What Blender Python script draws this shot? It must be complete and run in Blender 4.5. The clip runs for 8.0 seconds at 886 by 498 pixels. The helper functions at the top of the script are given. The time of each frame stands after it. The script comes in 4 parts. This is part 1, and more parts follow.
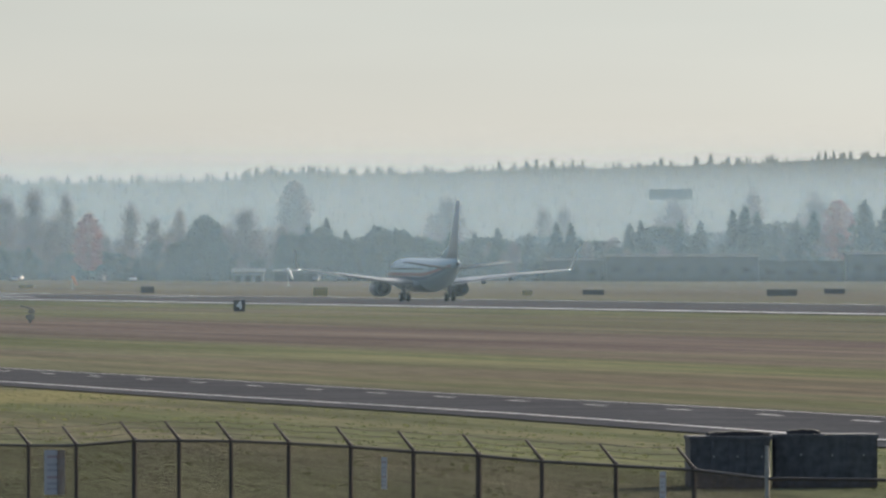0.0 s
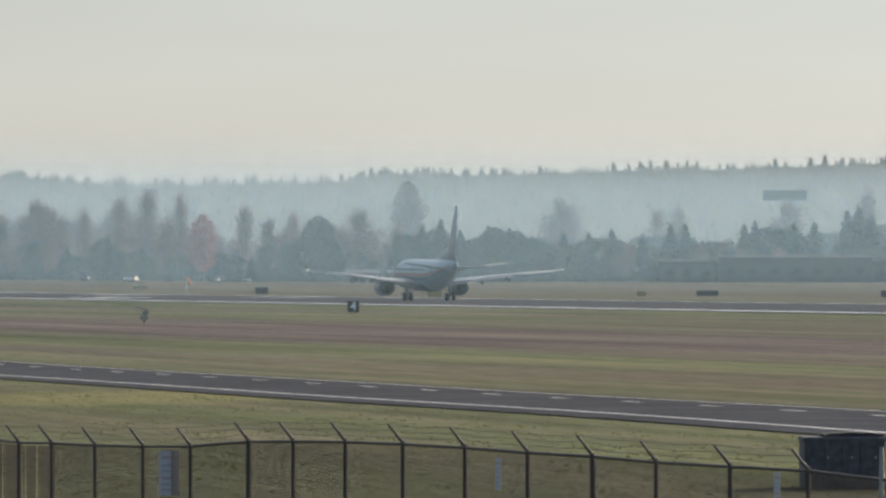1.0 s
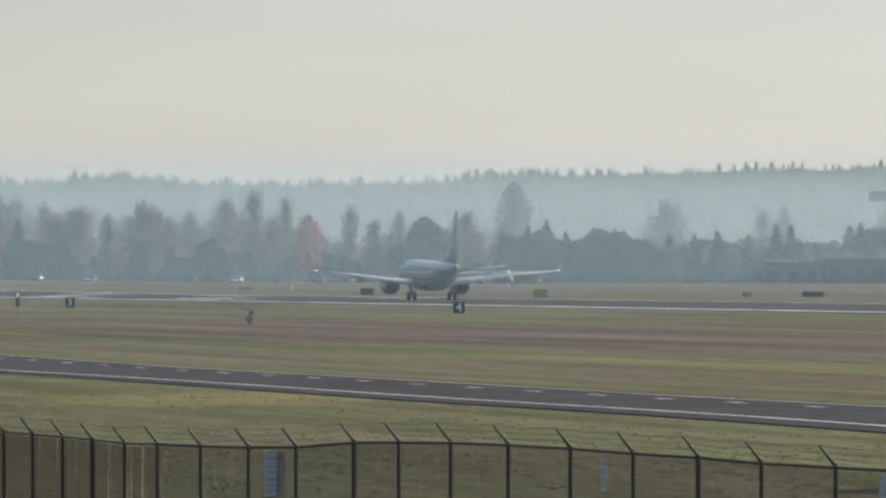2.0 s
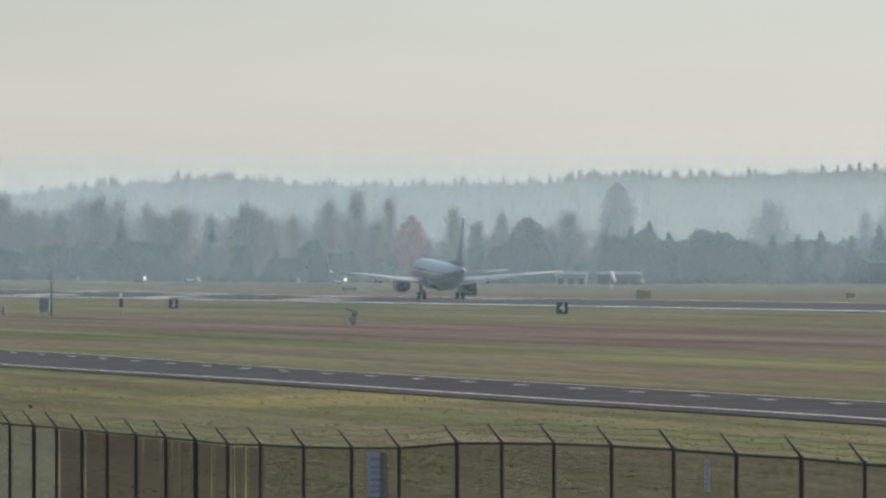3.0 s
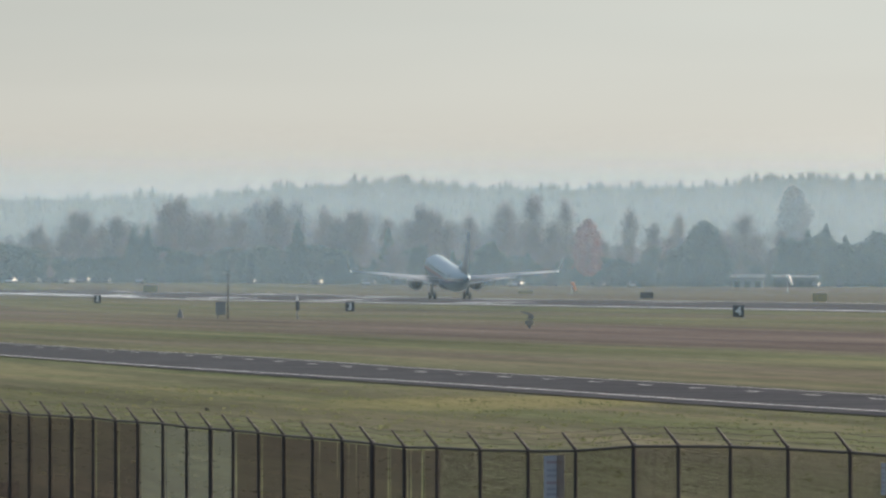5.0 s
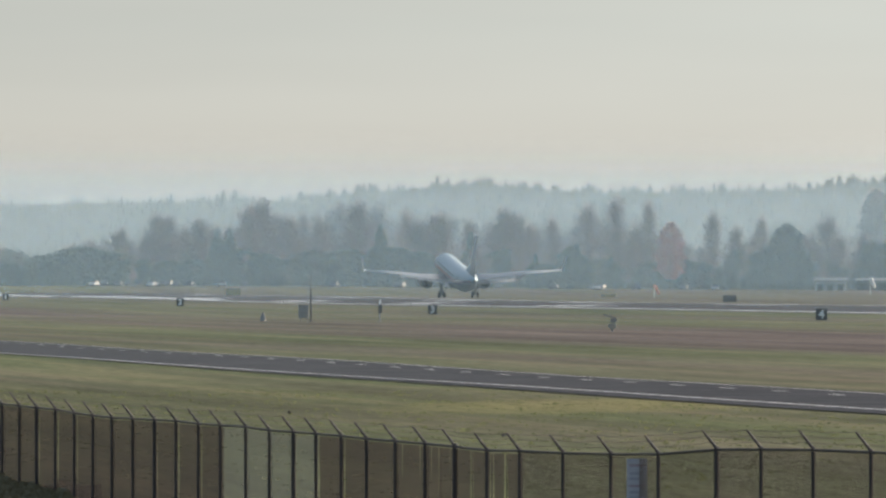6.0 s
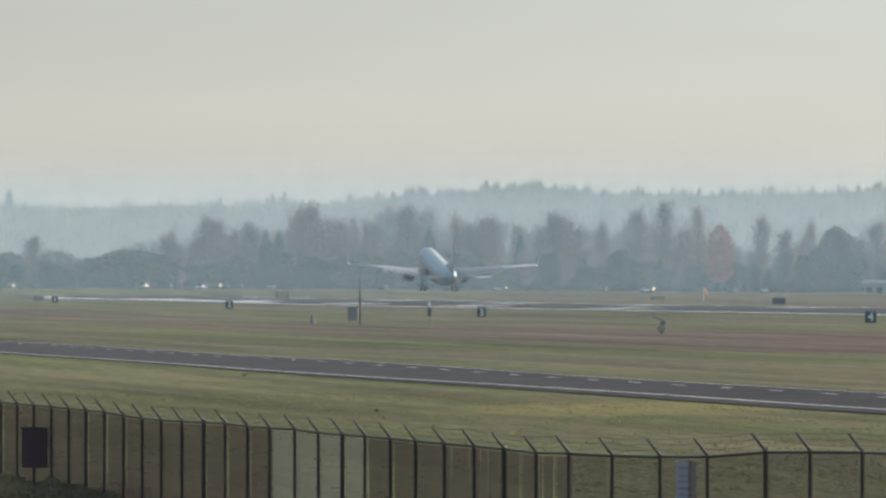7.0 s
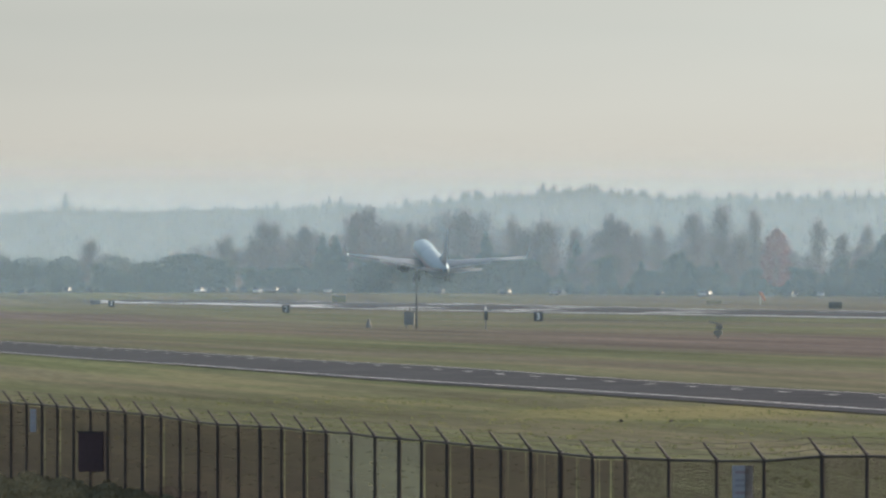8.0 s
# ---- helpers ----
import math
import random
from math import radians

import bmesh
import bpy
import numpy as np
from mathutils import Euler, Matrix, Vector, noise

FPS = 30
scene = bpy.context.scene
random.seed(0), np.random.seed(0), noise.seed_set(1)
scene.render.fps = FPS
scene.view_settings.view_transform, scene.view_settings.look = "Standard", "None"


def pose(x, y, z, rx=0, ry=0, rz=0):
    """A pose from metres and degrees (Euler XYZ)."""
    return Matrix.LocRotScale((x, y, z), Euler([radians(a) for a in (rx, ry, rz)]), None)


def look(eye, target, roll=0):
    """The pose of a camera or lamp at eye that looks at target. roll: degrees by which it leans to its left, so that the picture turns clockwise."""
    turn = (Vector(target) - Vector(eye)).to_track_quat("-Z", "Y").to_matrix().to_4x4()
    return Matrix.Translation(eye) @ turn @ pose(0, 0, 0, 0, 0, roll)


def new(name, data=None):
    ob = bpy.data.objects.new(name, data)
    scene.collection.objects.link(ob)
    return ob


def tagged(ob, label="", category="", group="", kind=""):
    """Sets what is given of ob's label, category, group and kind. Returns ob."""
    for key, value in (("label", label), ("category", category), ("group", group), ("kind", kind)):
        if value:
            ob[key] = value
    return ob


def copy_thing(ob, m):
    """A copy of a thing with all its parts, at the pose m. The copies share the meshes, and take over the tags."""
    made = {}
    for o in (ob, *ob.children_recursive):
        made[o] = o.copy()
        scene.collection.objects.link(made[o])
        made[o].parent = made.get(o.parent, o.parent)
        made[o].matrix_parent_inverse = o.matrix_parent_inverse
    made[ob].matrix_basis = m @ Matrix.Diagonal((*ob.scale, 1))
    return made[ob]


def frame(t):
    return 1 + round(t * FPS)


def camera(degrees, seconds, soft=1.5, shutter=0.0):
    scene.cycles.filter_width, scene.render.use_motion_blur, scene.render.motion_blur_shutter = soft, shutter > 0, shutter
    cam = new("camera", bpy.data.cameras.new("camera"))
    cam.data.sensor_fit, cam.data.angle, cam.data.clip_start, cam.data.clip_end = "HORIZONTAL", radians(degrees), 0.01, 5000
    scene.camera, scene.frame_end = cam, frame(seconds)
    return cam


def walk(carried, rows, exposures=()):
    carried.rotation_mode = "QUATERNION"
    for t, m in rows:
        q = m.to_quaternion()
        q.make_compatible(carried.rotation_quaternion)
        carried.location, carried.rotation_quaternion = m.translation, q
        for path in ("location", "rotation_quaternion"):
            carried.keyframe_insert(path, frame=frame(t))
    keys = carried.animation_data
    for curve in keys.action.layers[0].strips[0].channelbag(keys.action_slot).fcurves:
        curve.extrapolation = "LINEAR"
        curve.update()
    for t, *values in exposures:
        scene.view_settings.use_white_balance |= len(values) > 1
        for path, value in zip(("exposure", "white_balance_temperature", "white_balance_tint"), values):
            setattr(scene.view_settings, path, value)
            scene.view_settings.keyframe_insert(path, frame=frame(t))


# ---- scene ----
# The camera stands on a rise beside the airfield and pans to the left with a long lens.
EYE = 4.6
cam = camera(5.0, 8.0, soft=2.5)
PAN = [  # seconds, turn to the left, tilt up (degrees)
    (0.0, 0.0000, 0.1244), (0.5, 0.3414, 0.1286), (1.0, 0.6445, 0.1295), (1.5, 0.9397, 0.1305),
    (1.7, 1.0625, 0.1327), (2.8, 1.7038, 0.1378), (3.0, 1.8235, 0.1391), (3.5, 2.0819, 0.1410),
    (4.0, 2.3372, 0.1445), (4.5, 2.5781, 0.1493), (4.7, 2.6706, 0.1519), (6.0, 3.2864, 0.1739),
    (6.5, 3.4284, 0.1831), (7.0, 3.5640, 0.1889), (7.5, 3.7204, 0.1985), (8.0, 3.8831, 0.2122),
]
walk(cam, [(t, pose(0, 0, EYE, 90 + tilt, 0, turn)) for t, turn, tilt in PAN])

# ---- light: a low autumn sun ahead and to the right, behind thin haze ----
SUN_AZ, SUN_EL = 38.0, 24.0   # degrees to the right of north (+y), above the horizon
world = bpy.data.worlds.new("world")
scene.world = world
world.use_nodes = True
wn = world.node_tree
sky = wn.nodes.new("ShaderNodeTexSky")
sky.sky_type, sky.sun_disc = "NISHITA", False
sky.sun_elevation, sky.sun_rotation = radians(SUN_EL), radians(SUN_AZ)
sky.dust_density, sky.air_density, sky.ozone_density = 4.0, 1.0, 1.0
wn.links.new(sky.outputs[0], wn.nodes["Background"].inputs[0])
wn.nodes["Background"].inputs[1].default_value = 0.18
sun = new("sun", bpy.data.lights.new("sun", "SUN"))
sun.data.energy, sun.data.angle, sun.data.color = 3.1, radians(6), (1.0, 0.95, 0.87)
toward = Vector((math.sin(radians(SUN_AZ)) * math.cos(radians(SUN_EL)), math.cos(radians(SUN_AZ)) * math.cos(radians(SUN_EL)), math.sin(radians(SUN_EL))))
sun.matrix_world = look(toward * 900, (0, 0, 0))
scene.view_settings.exposure = 0.0


# ---- materials ----
def mat(name, color, rough=0.7, metal=0.0, vary=0.25, scale=3.0, bump=0.0, island=0.0, spec=0.5, thin=0.0):
    """A surface with variation at two scales; scale is in waves per metre."""
    m = bpy.data.materials.new(name)
    m.use_nodes = True
    n, l = m.node_tree.nodes, m.node_tree.links
    p = n["Principled BSDF"]
    p.inputs["Roughness"].default_value, p.inputs["Metallic"].default_value = rough, metal
    p.inputs["Specular IOR Level"].default_value = spec
    tc = n.new("ShaderNodeTexCoord")
    big, small = n.new("ShaderNodeTexNoise"), n.new("ShaderNodeTexNoise")
    big.inputs["Scale"].default_value, small.inputs["Scale"].default_value = scale * 0.25, scale * 4
    big.inputs["Detail"].default_value = small.inputs["Detail"].default_value = 4
    add = n.new("ShaderNodeMath")
    add.operation = "ADD"
    for tex in (big, small):
        l.new(tc.outputs["Object"], tex.inputs["Vector"])
    l.new(big.outputs[0], add.inputs[0])
    l.new(small.outputs[0], add.inputs[1])
    last = add.outputs[0]
    if island:
        geo, info, more = n.new("ShaderNodeNewGeometry"), n.new("ShaderNodeObjectInfo"), n.new("ShaderNodeMath")
        mix = n.new("ShaderNodeMath")
        mix.operation, more.operation = "ADD", "MULTIPLY_ADD"
        l.new(geo.outputs["Random Per Island"], mix.inputs[0])
        l.new(info.outputs["Random"], mix.inputs[1])
        l.new(mix.outputs[0], more.inputs[0])
        more.inputs[1].default_value = island
        l.new(last, more.inputs[2])
        last = more.outputs[0]
    ramp = n.new("ShaderNodeMapRange")
    ramp.inputs["From Min"].default_value, ramp.inputs["From Max"].default_value = 0.6, 1.4 + 2 * island
    ramp.inputs["To Min"].default_value, ramp.inputs["To Max"].default_value = 1 - vary, 1 + vary
    l.new(last, ramp.inputs["Value"])
    mul = n.new("ShaderNodeVectorMath")
    mul.operation = "SCALE"
    mul.inputs[0].default_value = color
    l.new(ramp.outputs[0], mul.inputs["Scale"])
    l.new(mul.outputs[0], p.inputs["Base Color"])
    if bump:
        b = n.new("ShaderNodeBump")
        b.inputs["Strength"].default_value, b.inputs["Distance"].default_value = bump, 0.05
        l.new(small.outputs[0], b.inputs["Height"])
        l.new(b.outputs[0], p.inputs["Normal"])
    if thin:  # leaves and blades let light through
        tra, both = n.new("ShaderNodeBsdfTranslucent"), n.new("ShaderNodeMixShader")
        both.inputs[0].default_value = thin
        l.new(mul.outputs[0], tra.inputs[0])
        l.new(p.outputs[0], both.inputs[1])
        l.new(tra.outputs[0], both.inputs[2])
        l.new(both.outputs[0], n["Material Output"].inputs["Surface"])
    return m


def glow(name, color, strength):
    m = bpy.data.materials.new(name)
    m.use_nodes = True
    p = m.node_tree.nodes["Principled BSDF"]
    p.inputs["Base Color"].default_value = (*color, 1)
    p.inputs["Emission Color"].default_value = (*color, 1)
    p.inputs["Emission Strength"].default_value = strength
    return m


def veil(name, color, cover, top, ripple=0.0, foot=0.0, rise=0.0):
    """Thin scattering sheet, for imitated haze and for fabric: lets light through, thinner towards its top (metres) and
    uneven.
    """
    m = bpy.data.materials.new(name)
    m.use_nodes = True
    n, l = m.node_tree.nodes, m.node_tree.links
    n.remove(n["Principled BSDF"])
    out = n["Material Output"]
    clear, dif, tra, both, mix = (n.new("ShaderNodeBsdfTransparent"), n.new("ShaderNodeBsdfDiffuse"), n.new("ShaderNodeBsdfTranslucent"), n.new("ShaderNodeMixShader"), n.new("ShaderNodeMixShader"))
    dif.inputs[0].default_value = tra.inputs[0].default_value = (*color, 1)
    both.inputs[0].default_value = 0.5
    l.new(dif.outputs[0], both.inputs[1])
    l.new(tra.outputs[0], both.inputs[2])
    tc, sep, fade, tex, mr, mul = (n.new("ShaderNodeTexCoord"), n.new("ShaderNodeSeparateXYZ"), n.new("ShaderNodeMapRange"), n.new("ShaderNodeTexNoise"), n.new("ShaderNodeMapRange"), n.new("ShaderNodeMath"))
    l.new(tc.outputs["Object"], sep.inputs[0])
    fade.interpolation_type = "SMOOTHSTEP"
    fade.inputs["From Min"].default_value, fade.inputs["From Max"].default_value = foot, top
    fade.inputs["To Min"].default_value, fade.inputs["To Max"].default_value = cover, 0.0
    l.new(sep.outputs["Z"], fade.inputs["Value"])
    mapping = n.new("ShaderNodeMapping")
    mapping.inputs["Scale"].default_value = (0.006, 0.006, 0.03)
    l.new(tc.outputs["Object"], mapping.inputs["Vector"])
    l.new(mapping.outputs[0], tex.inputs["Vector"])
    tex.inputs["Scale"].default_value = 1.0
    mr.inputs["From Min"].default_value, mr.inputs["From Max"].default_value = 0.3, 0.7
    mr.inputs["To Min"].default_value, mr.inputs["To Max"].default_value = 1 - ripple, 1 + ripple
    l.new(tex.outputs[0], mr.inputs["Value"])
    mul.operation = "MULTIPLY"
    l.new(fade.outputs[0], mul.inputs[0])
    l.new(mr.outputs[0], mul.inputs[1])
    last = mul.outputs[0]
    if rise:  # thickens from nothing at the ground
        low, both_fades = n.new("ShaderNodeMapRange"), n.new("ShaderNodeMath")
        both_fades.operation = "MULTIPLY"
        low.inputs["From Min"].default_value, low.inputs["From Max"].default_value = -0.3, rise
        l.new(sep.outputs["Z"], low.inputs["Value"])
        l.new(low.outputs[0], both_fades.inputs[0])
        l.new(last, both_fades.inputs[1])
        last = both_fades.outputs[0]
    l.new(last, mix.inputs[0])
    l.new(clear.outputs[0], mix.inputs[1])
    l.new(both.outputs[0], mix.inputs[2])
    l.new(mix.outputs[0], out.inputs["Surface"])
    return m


# ---- mesh helpers ----
def obj(name, bm, material, smooth=False):
    me = bpy.data.meshes.new(name)
    if smooth:
        for f in bm.faces:
            f.smooth = True
    bm.to_mesh(me)
    bm.free()
    for m in (material if isinstance(material, (list, tuple)) else [material]):
        me.materials.append(m)
    return new(name, me)


def part(name, bm, material, parent, label="", smooth=False):
    ob = obj(name, bm, material, smooth)
    ob.parent = parent
    return tagged(ob, label)


def empty(name, m, label, category, group="", kind=""):
    e = new(name)
    e.empty_display_size = 0.3
    e.matrix_basis = m
    return tagged(e, label, category, group, kind)


def box(bm, x0, x1, y0, y1, z0, z1, bevel=0.0):
    g = bmesh.ops.create_cube(bm, size=1.0, matrix=Matrix.Translation(((x0 + x1) / 2, (y0 + y1) / 2, (z0 + z1) / 2)) @ Matrix.Diagonal((x1 - x0, y1 - y0, z1 - z0, 1)))
    if bevel:
        edges = list({e for v in g["verts"] for e in v.link_edges})
        bmesh.ops.bevel(bm, geom=edges, offset=bevel, segments=2, affect="EDGES")
    return bm


def loft(bm, rings, close=True, caps=True):
    """Skin a row of rings, each a list of points, all of one length."""
    vs = [[bm.verts.new(p) for p in r] for r in rings]
    k = len(rings[0])
    for a, b in zip(vs, vs[1:]):
        for i in range(k if close else k - 1):
            j = (i + 1) % k
            bm.faces.new((a[i], a[j], b[j], b[i]))
    if caps and close:
        bm.faces.new(vs[0][::-1])
        bm.faces.new(vs[-1])
    bmesh.ops.recalc_face_normals(bm, faces=bm.faces)
    return bm


def rod(bm, p0, p1, r0, r1=None, seg=8):
    r1 = r0 if r1 is None else r1
    p0, p1 = Vector(p0), Vector(p1)
    q = (p1 - p0).to_track_quat("Z", "Y").to_matrix()
    rings = []
    for p, r in ((p0, r0), (p1, r1)):
        rings.append([p + q @ Vector((r * math.cos(a), r * math.sin(a), 0)) for a in (2 * math.pi * i / seg for i in range(seg))])
    vs = [[bm.verts.new(p) for p in r] for r in rings]
    for i in range(seg):
        j = (i + 1) % seg
        bm.faces.new((vs[0][i], vs[0][j], vs[1][j], vs[1][i]))
    bm.faces.new(vs[0][::-1])
    bm.faces.new(vs[1])
    return bm


# ---- the lie of the land ----
SLOPE = 0.2036                       # the runway runs this much to the left for each metre ahead
LEN = math.hypot(1, SLOPE)


def ease(a, b, x):
    t = min(1, max(0, (x - a) / (b - a)))
    return t * t * (3 - 2 * t)


def ground(x, y):
    """Height of the land: level, the runway on a slight crown, rising a little beyond its end."""
    across = x + SLOPE * y
    z = -0.85 * (1 - ease(170, 270, y)) + 0.75 * ease(208, 248, across)
    z += 0.4 * ease(1750, 2100, y) + ease(2260, 2490, y) * (0.85 + 1.05 * ease(60, 230, -x))
    if across < 140 and 180 < y < 1300:   # shallow swells in the near field
        z += 0.13 * noise.noise((x * 0.016, y * 0.011, 4.0)) * ease(180, 260, y) * (1 - ease(100, 140, across)) * (1 - ease(1000, 1300, y))
    z -= 0.8 * ease(165, 190, y) * (1 - ease(320, 380, y)) * (1 - ease(25, 31, across))   # the foot of the fence lies lower
    z -= 0.40 * ease(1180, 1400, y) * (1 - ease(1480, 1680, y)) * (1 - ease(205, 228, across))
    return z


def spot(b, d, up=0.0):
    """The place d metres ahead and b thousandths of that to the right, on the ground."""
    return Vector((b * d / 1000, d, ground(b * d / 1000, d) + up))


def along(a, y, up=0.0):
    """A place on a line parallel to the runway that crosses the camera's at a."""
    return Vector((a - SLOPE * y, y, ground(a - SLOPE * y, y) + up))


# ---- sky ----
def sky_backdrop():
    m = bpy.data.materials.new("hazy_sky")
    m.use_nodes = True
    n, l = m.node_tree.nodes, m.node_tree.links
    n.remove(n["Principled BSDF"])
    em = n.new("ShaderNodeEmission")
    tc, sep, ramp, mp, tex, mr, mul = (n.new("ShaderNodeTexCoord"), n.new("ShaderNodeSeparateXYZ"), n.new("ShaderNodeValToRGB"), n.new("ShaderNodeMapping"), n.new("ShaderNodeTexNoise"), n.new("ShaderNodeMapRange"), n.new("ShaderNodeVectorMath"))
    l.new(tc.outputs["Object"], sep.inputs[0])
    scale = n.new("ShaderNodeMath")
    scale.operation, scale.inputs[1].default_value = "MULTIPLY", 1 / 150
    l.new(sep.outputs["Z"], scale.inputs[0])
    l.new(scale.outputs[0], ramp.inputs[0])
    ramp.color_ramp.elements[0].position, ramp.color_ramp.elements[0].color = 0.30, (0.690, 0.656, 0.588, 1)
    ramp.color_ramp.elements[1].position, ramp.color_ramp.elements[1].color = 0.85, (0.648, 0.664, 0.612, 1)
    e = ramp.color_ramp.elements.new(0.55)
    e.color = (0.680, 0.673, 0.608, 1)
    mp.inputs["Scale"].default_value = (0.0022, 0.0022, 0.018)
    l.new(tc.outputs["Object"], mp.inputs[0])
    l.new(mp.outputs[0], tex.inputs["Vector"])
    tex.inputs["Scale"].default_value, tex.inputs["Detail"].default_value = 1.0, 3
    mr.inputs["From Min"].default_value, mr.inputs["From Max"].default_value = 0.3, 0.7
    mr.inputs["To Min"].default_value, mr.inputs["To Max"].default_value = 0.965, 1.035
    l.new(tex.outputs[0], mr.inputs["Value"])
    mul.operation = "SCALE"
    l.new(ramp.outputs[0], mul.inputs[0])
    l.new(mr.outputs[0], mul.inputs["Scale"])
    # brighter towards the sun's side
    east, lift = n.new("ShaderNodeMapRange"), n.new("ShaderNodeVectorMath")
    east.inputs["From Min"].default_value, east.inputs["From Max"].default_value = -560, 260
    east.inputs["To Min"].default_value, east.inputs["To Max"].default_value = 0.85, 1.08
    l.new(sep.outputs["X"], east.inputs["Value"])
    lift.operation = "SCALE"
    l.new(mul.outputs[0], lift.inputs[0])
    l.new(east.outputs[0], lift.inputs["Scale"])
    l.new(lift.outputs[0], em.inputs[0])
    l.new(em.outputs[0], n["Material Output"].inputs[0])
    bm = bmesh.new()
    rings = []
    for i in range(41):
        a = radians(-14 + 0.6 * i + 2)
        rings.append([(4900 * math.sin(a), 4900 * math.cos(a), -30), (4900 * math.sin(a), 4900 * math.cos(a), 500)])
    loft(bm, rings, close=False)
    return tagged(obj("backdrop", bm, m), "pale cream-grey hazy sky over the horizon", "sky", kind="structure")


sky_backdrop()


# ---- ground ----
def grass_material():
    m = bpy.data.materials.new("airfield_grass")
    m.use_nodes = True
    n, l = m.node_tree.nodes, m.node_tree.links
    p = n["Principled BSDF"]
    p.inputs["Roughness"].default_value = 0.9
    p.inputs["Specular IOR Level"].default_value = 0.0
    tc = n.new("ShaderNodeTexCoord")

    def tex(scale, detail=5, stretch=(1, 1, 1), turn=math.atan(SLOPE)):
        mp, t = n.new("ShaderNodeMapping"), n.new("ShaderNodeTexNoise")
        mp.vector_type = "TEXTURE"
        mp.inputs["Rotation"].default_value = (0, 0, turn)
        mp.inputs["Scale"].default_value = stretch
        l.new(tc.outputs["Object"], mp.inputs["Vector"])
        l.new(mp.outputs[0], t.inputs["Vector"])
        t.inputs["Scale"].default_value, t.inputs["Detail"].default_value = scale, detail
        return t.outputs[0]

    def ramp(value, stops):
        r = n.new("ShaderNodeValToRGB")
        l.new(value, r.inputs[0])
        while len(r.color_ramp.elements) < len(stops):
            r.color_ramp.elements.new(0.5)
        for e, (at, c) in zip(r.color_ramp.elements, stops):
            e.position, e.color = at, (*c, 1)
        return r.outputs[0]

    def mix(a, b, f, kind="MIX"):
        x = n.new("ShaderNodeMix")
        x.data_type, x.blend_type = "RGBA", kind
        l.new(a, x.inputs["A"])
        l.new(b, x.inputs["B"])
        if isinstance(f, float):
            x.inputs["Factor"].default_value = f
        else:
            l.new(f, x.inputs["Factor"])
        return x.outputs["Result"]

    green = ramp(tex(0.30, 6, (1, 34, 1)), [(0.3, (0.094, 0.114, 0.059)), (0.5, (0.140, 0.158, 0.085)), (0.7, (0.215, 0.205, 0.114))])
    dry = ramp(tex(0.22, 6, (1, 34, 1)), [(0.3, (0.112, 0.090, 0.083)), (0.55, (0.158, 0.127, 0.114)), (0.75, (0.205, 0.172, 0.142))])
    patch = ramp(tex(0.07, 5, (1, 34, 1)), [(0.42, (0, 0, 0)), (0.58, (1, 1, 1))])
    # the mowing strips lie parallel to the runway
    sep, comb = n.new("ShaderNodeSeparateXYZ"), n.new("ShaderNodeMath")
    l.new(tc.outputs["Object"], sep.inputs[0])
    comb.operation = "MULTIPLY_ADD"
    l.new(sep.outputs["Y"], comb.inputs[0])
    comb.inputs[1].default_value = SLOPE
    l.new(sep.outputs["X"], comb.inputs[2])
    wob, shift = n.new("ShaderNodeMath"), tex(0.03, 5, (1, 34, 1))
    wob.operation = "MULTIPLY_ADD"
    l.new(shift, wob.inputs[0])
    wob.inputs[1].default_value = 44.0
    l.new(comb.outputs[0], wob.inputs[2])
    norm = n.new("ShaderNodeMath")
    norm.operation, norm.inputs[1].default_value = "DIVIDE", 410.0
    l.new(wob.outputs[0], norm.inputs[0])
    stops = ((0.0, 0.0), (0.222, 0.05), (0.240, 0.62), (0.256, 0.55), (0.282, 0.26), (0.312, 0.28), (0.345, 0.92), (0.420, 0.95), (0.465, 0.34), (0.58, 0.28), (0.73, 0.60), (0.97, 0.75))
    band = ramp(norm.outputs[0], [(at + 0.022 * (at > 0), (v, v, v)) for at, v in stops])
    amount = mix(band, patch, 0.40)
    col = mix(green, dry, amount)
    # a straw-coloured patch of cut grass beside the road
    off, squash, far, edge, straw = n.new("ShaderNodeVectorMath"), n.new("ShaderNodeVectorMath"), n.new("ShaderNodeVectorMath"), n.new("ShaderNodeMath"), n.new("ShaderNodeRGB")
    off.operation, squash.operation, far.operation, edge.operation = "SUBTRACT", "MULTIPLY", "LENGTH", "MULTIPLY_ADD"
    off.inputs[1].default_value, squash.inputs[1].default_value = (-16.5, 372.0, 0.0), (0.17, 0.045, 0.0)
    l.new(tc.outputs["Object"], off.inputs[0])
    l.new(off.outputs[0], squash.inputs[0])
    l.new(squash.outputs[0], far.inputs[0])
    l.new(tex(0.35, 5, (1, 8, 1)), edge.inputs[0])
    edge.inputs[1].default_value = -0.9
    l.new(far.outputs["Value"], edge.inputs[2])
    straw.outputs[0].default_value = (0.235, 0.215, 0.108, 1)
    col = mix(col, straw.outputs[0], ramp(edge.outputs[0], [(0.0, (0.75, 0.75, 0.75)), (0.45, (0.48, 0.48, 0.48)), (0.75, (0, 0, 0))]))
    fine = ramp(tex(4.0, 5, (1, 30, 1)), [(0.3, (0.72, 0.73, 0.74)), (0.7, (1.28, 1.27, 1.24))])
    col = mix(col, fine, 1.0, "MULTIPLY")
    streak = ramp(tex(0.10, 6, (1, 30, 1)), [(0.34, (0.86, 0.88, 0.90)), (0.5, (1.05, 1.05, 1.06)), (0.68, (1.22, 1.20, 1.15))])
    col = mix(col, streak, 1.0, "MULTIPLY")
    l.new(col, p.inputs["Base Color"])
    b = n.new("ShaderNodeBump")
    b.inputs["Strength"].default_value, b.inputs["Distance"].default_value = 0.7, 0.12
    l.new(tex(3.0, 6), b.inputs["Height"])
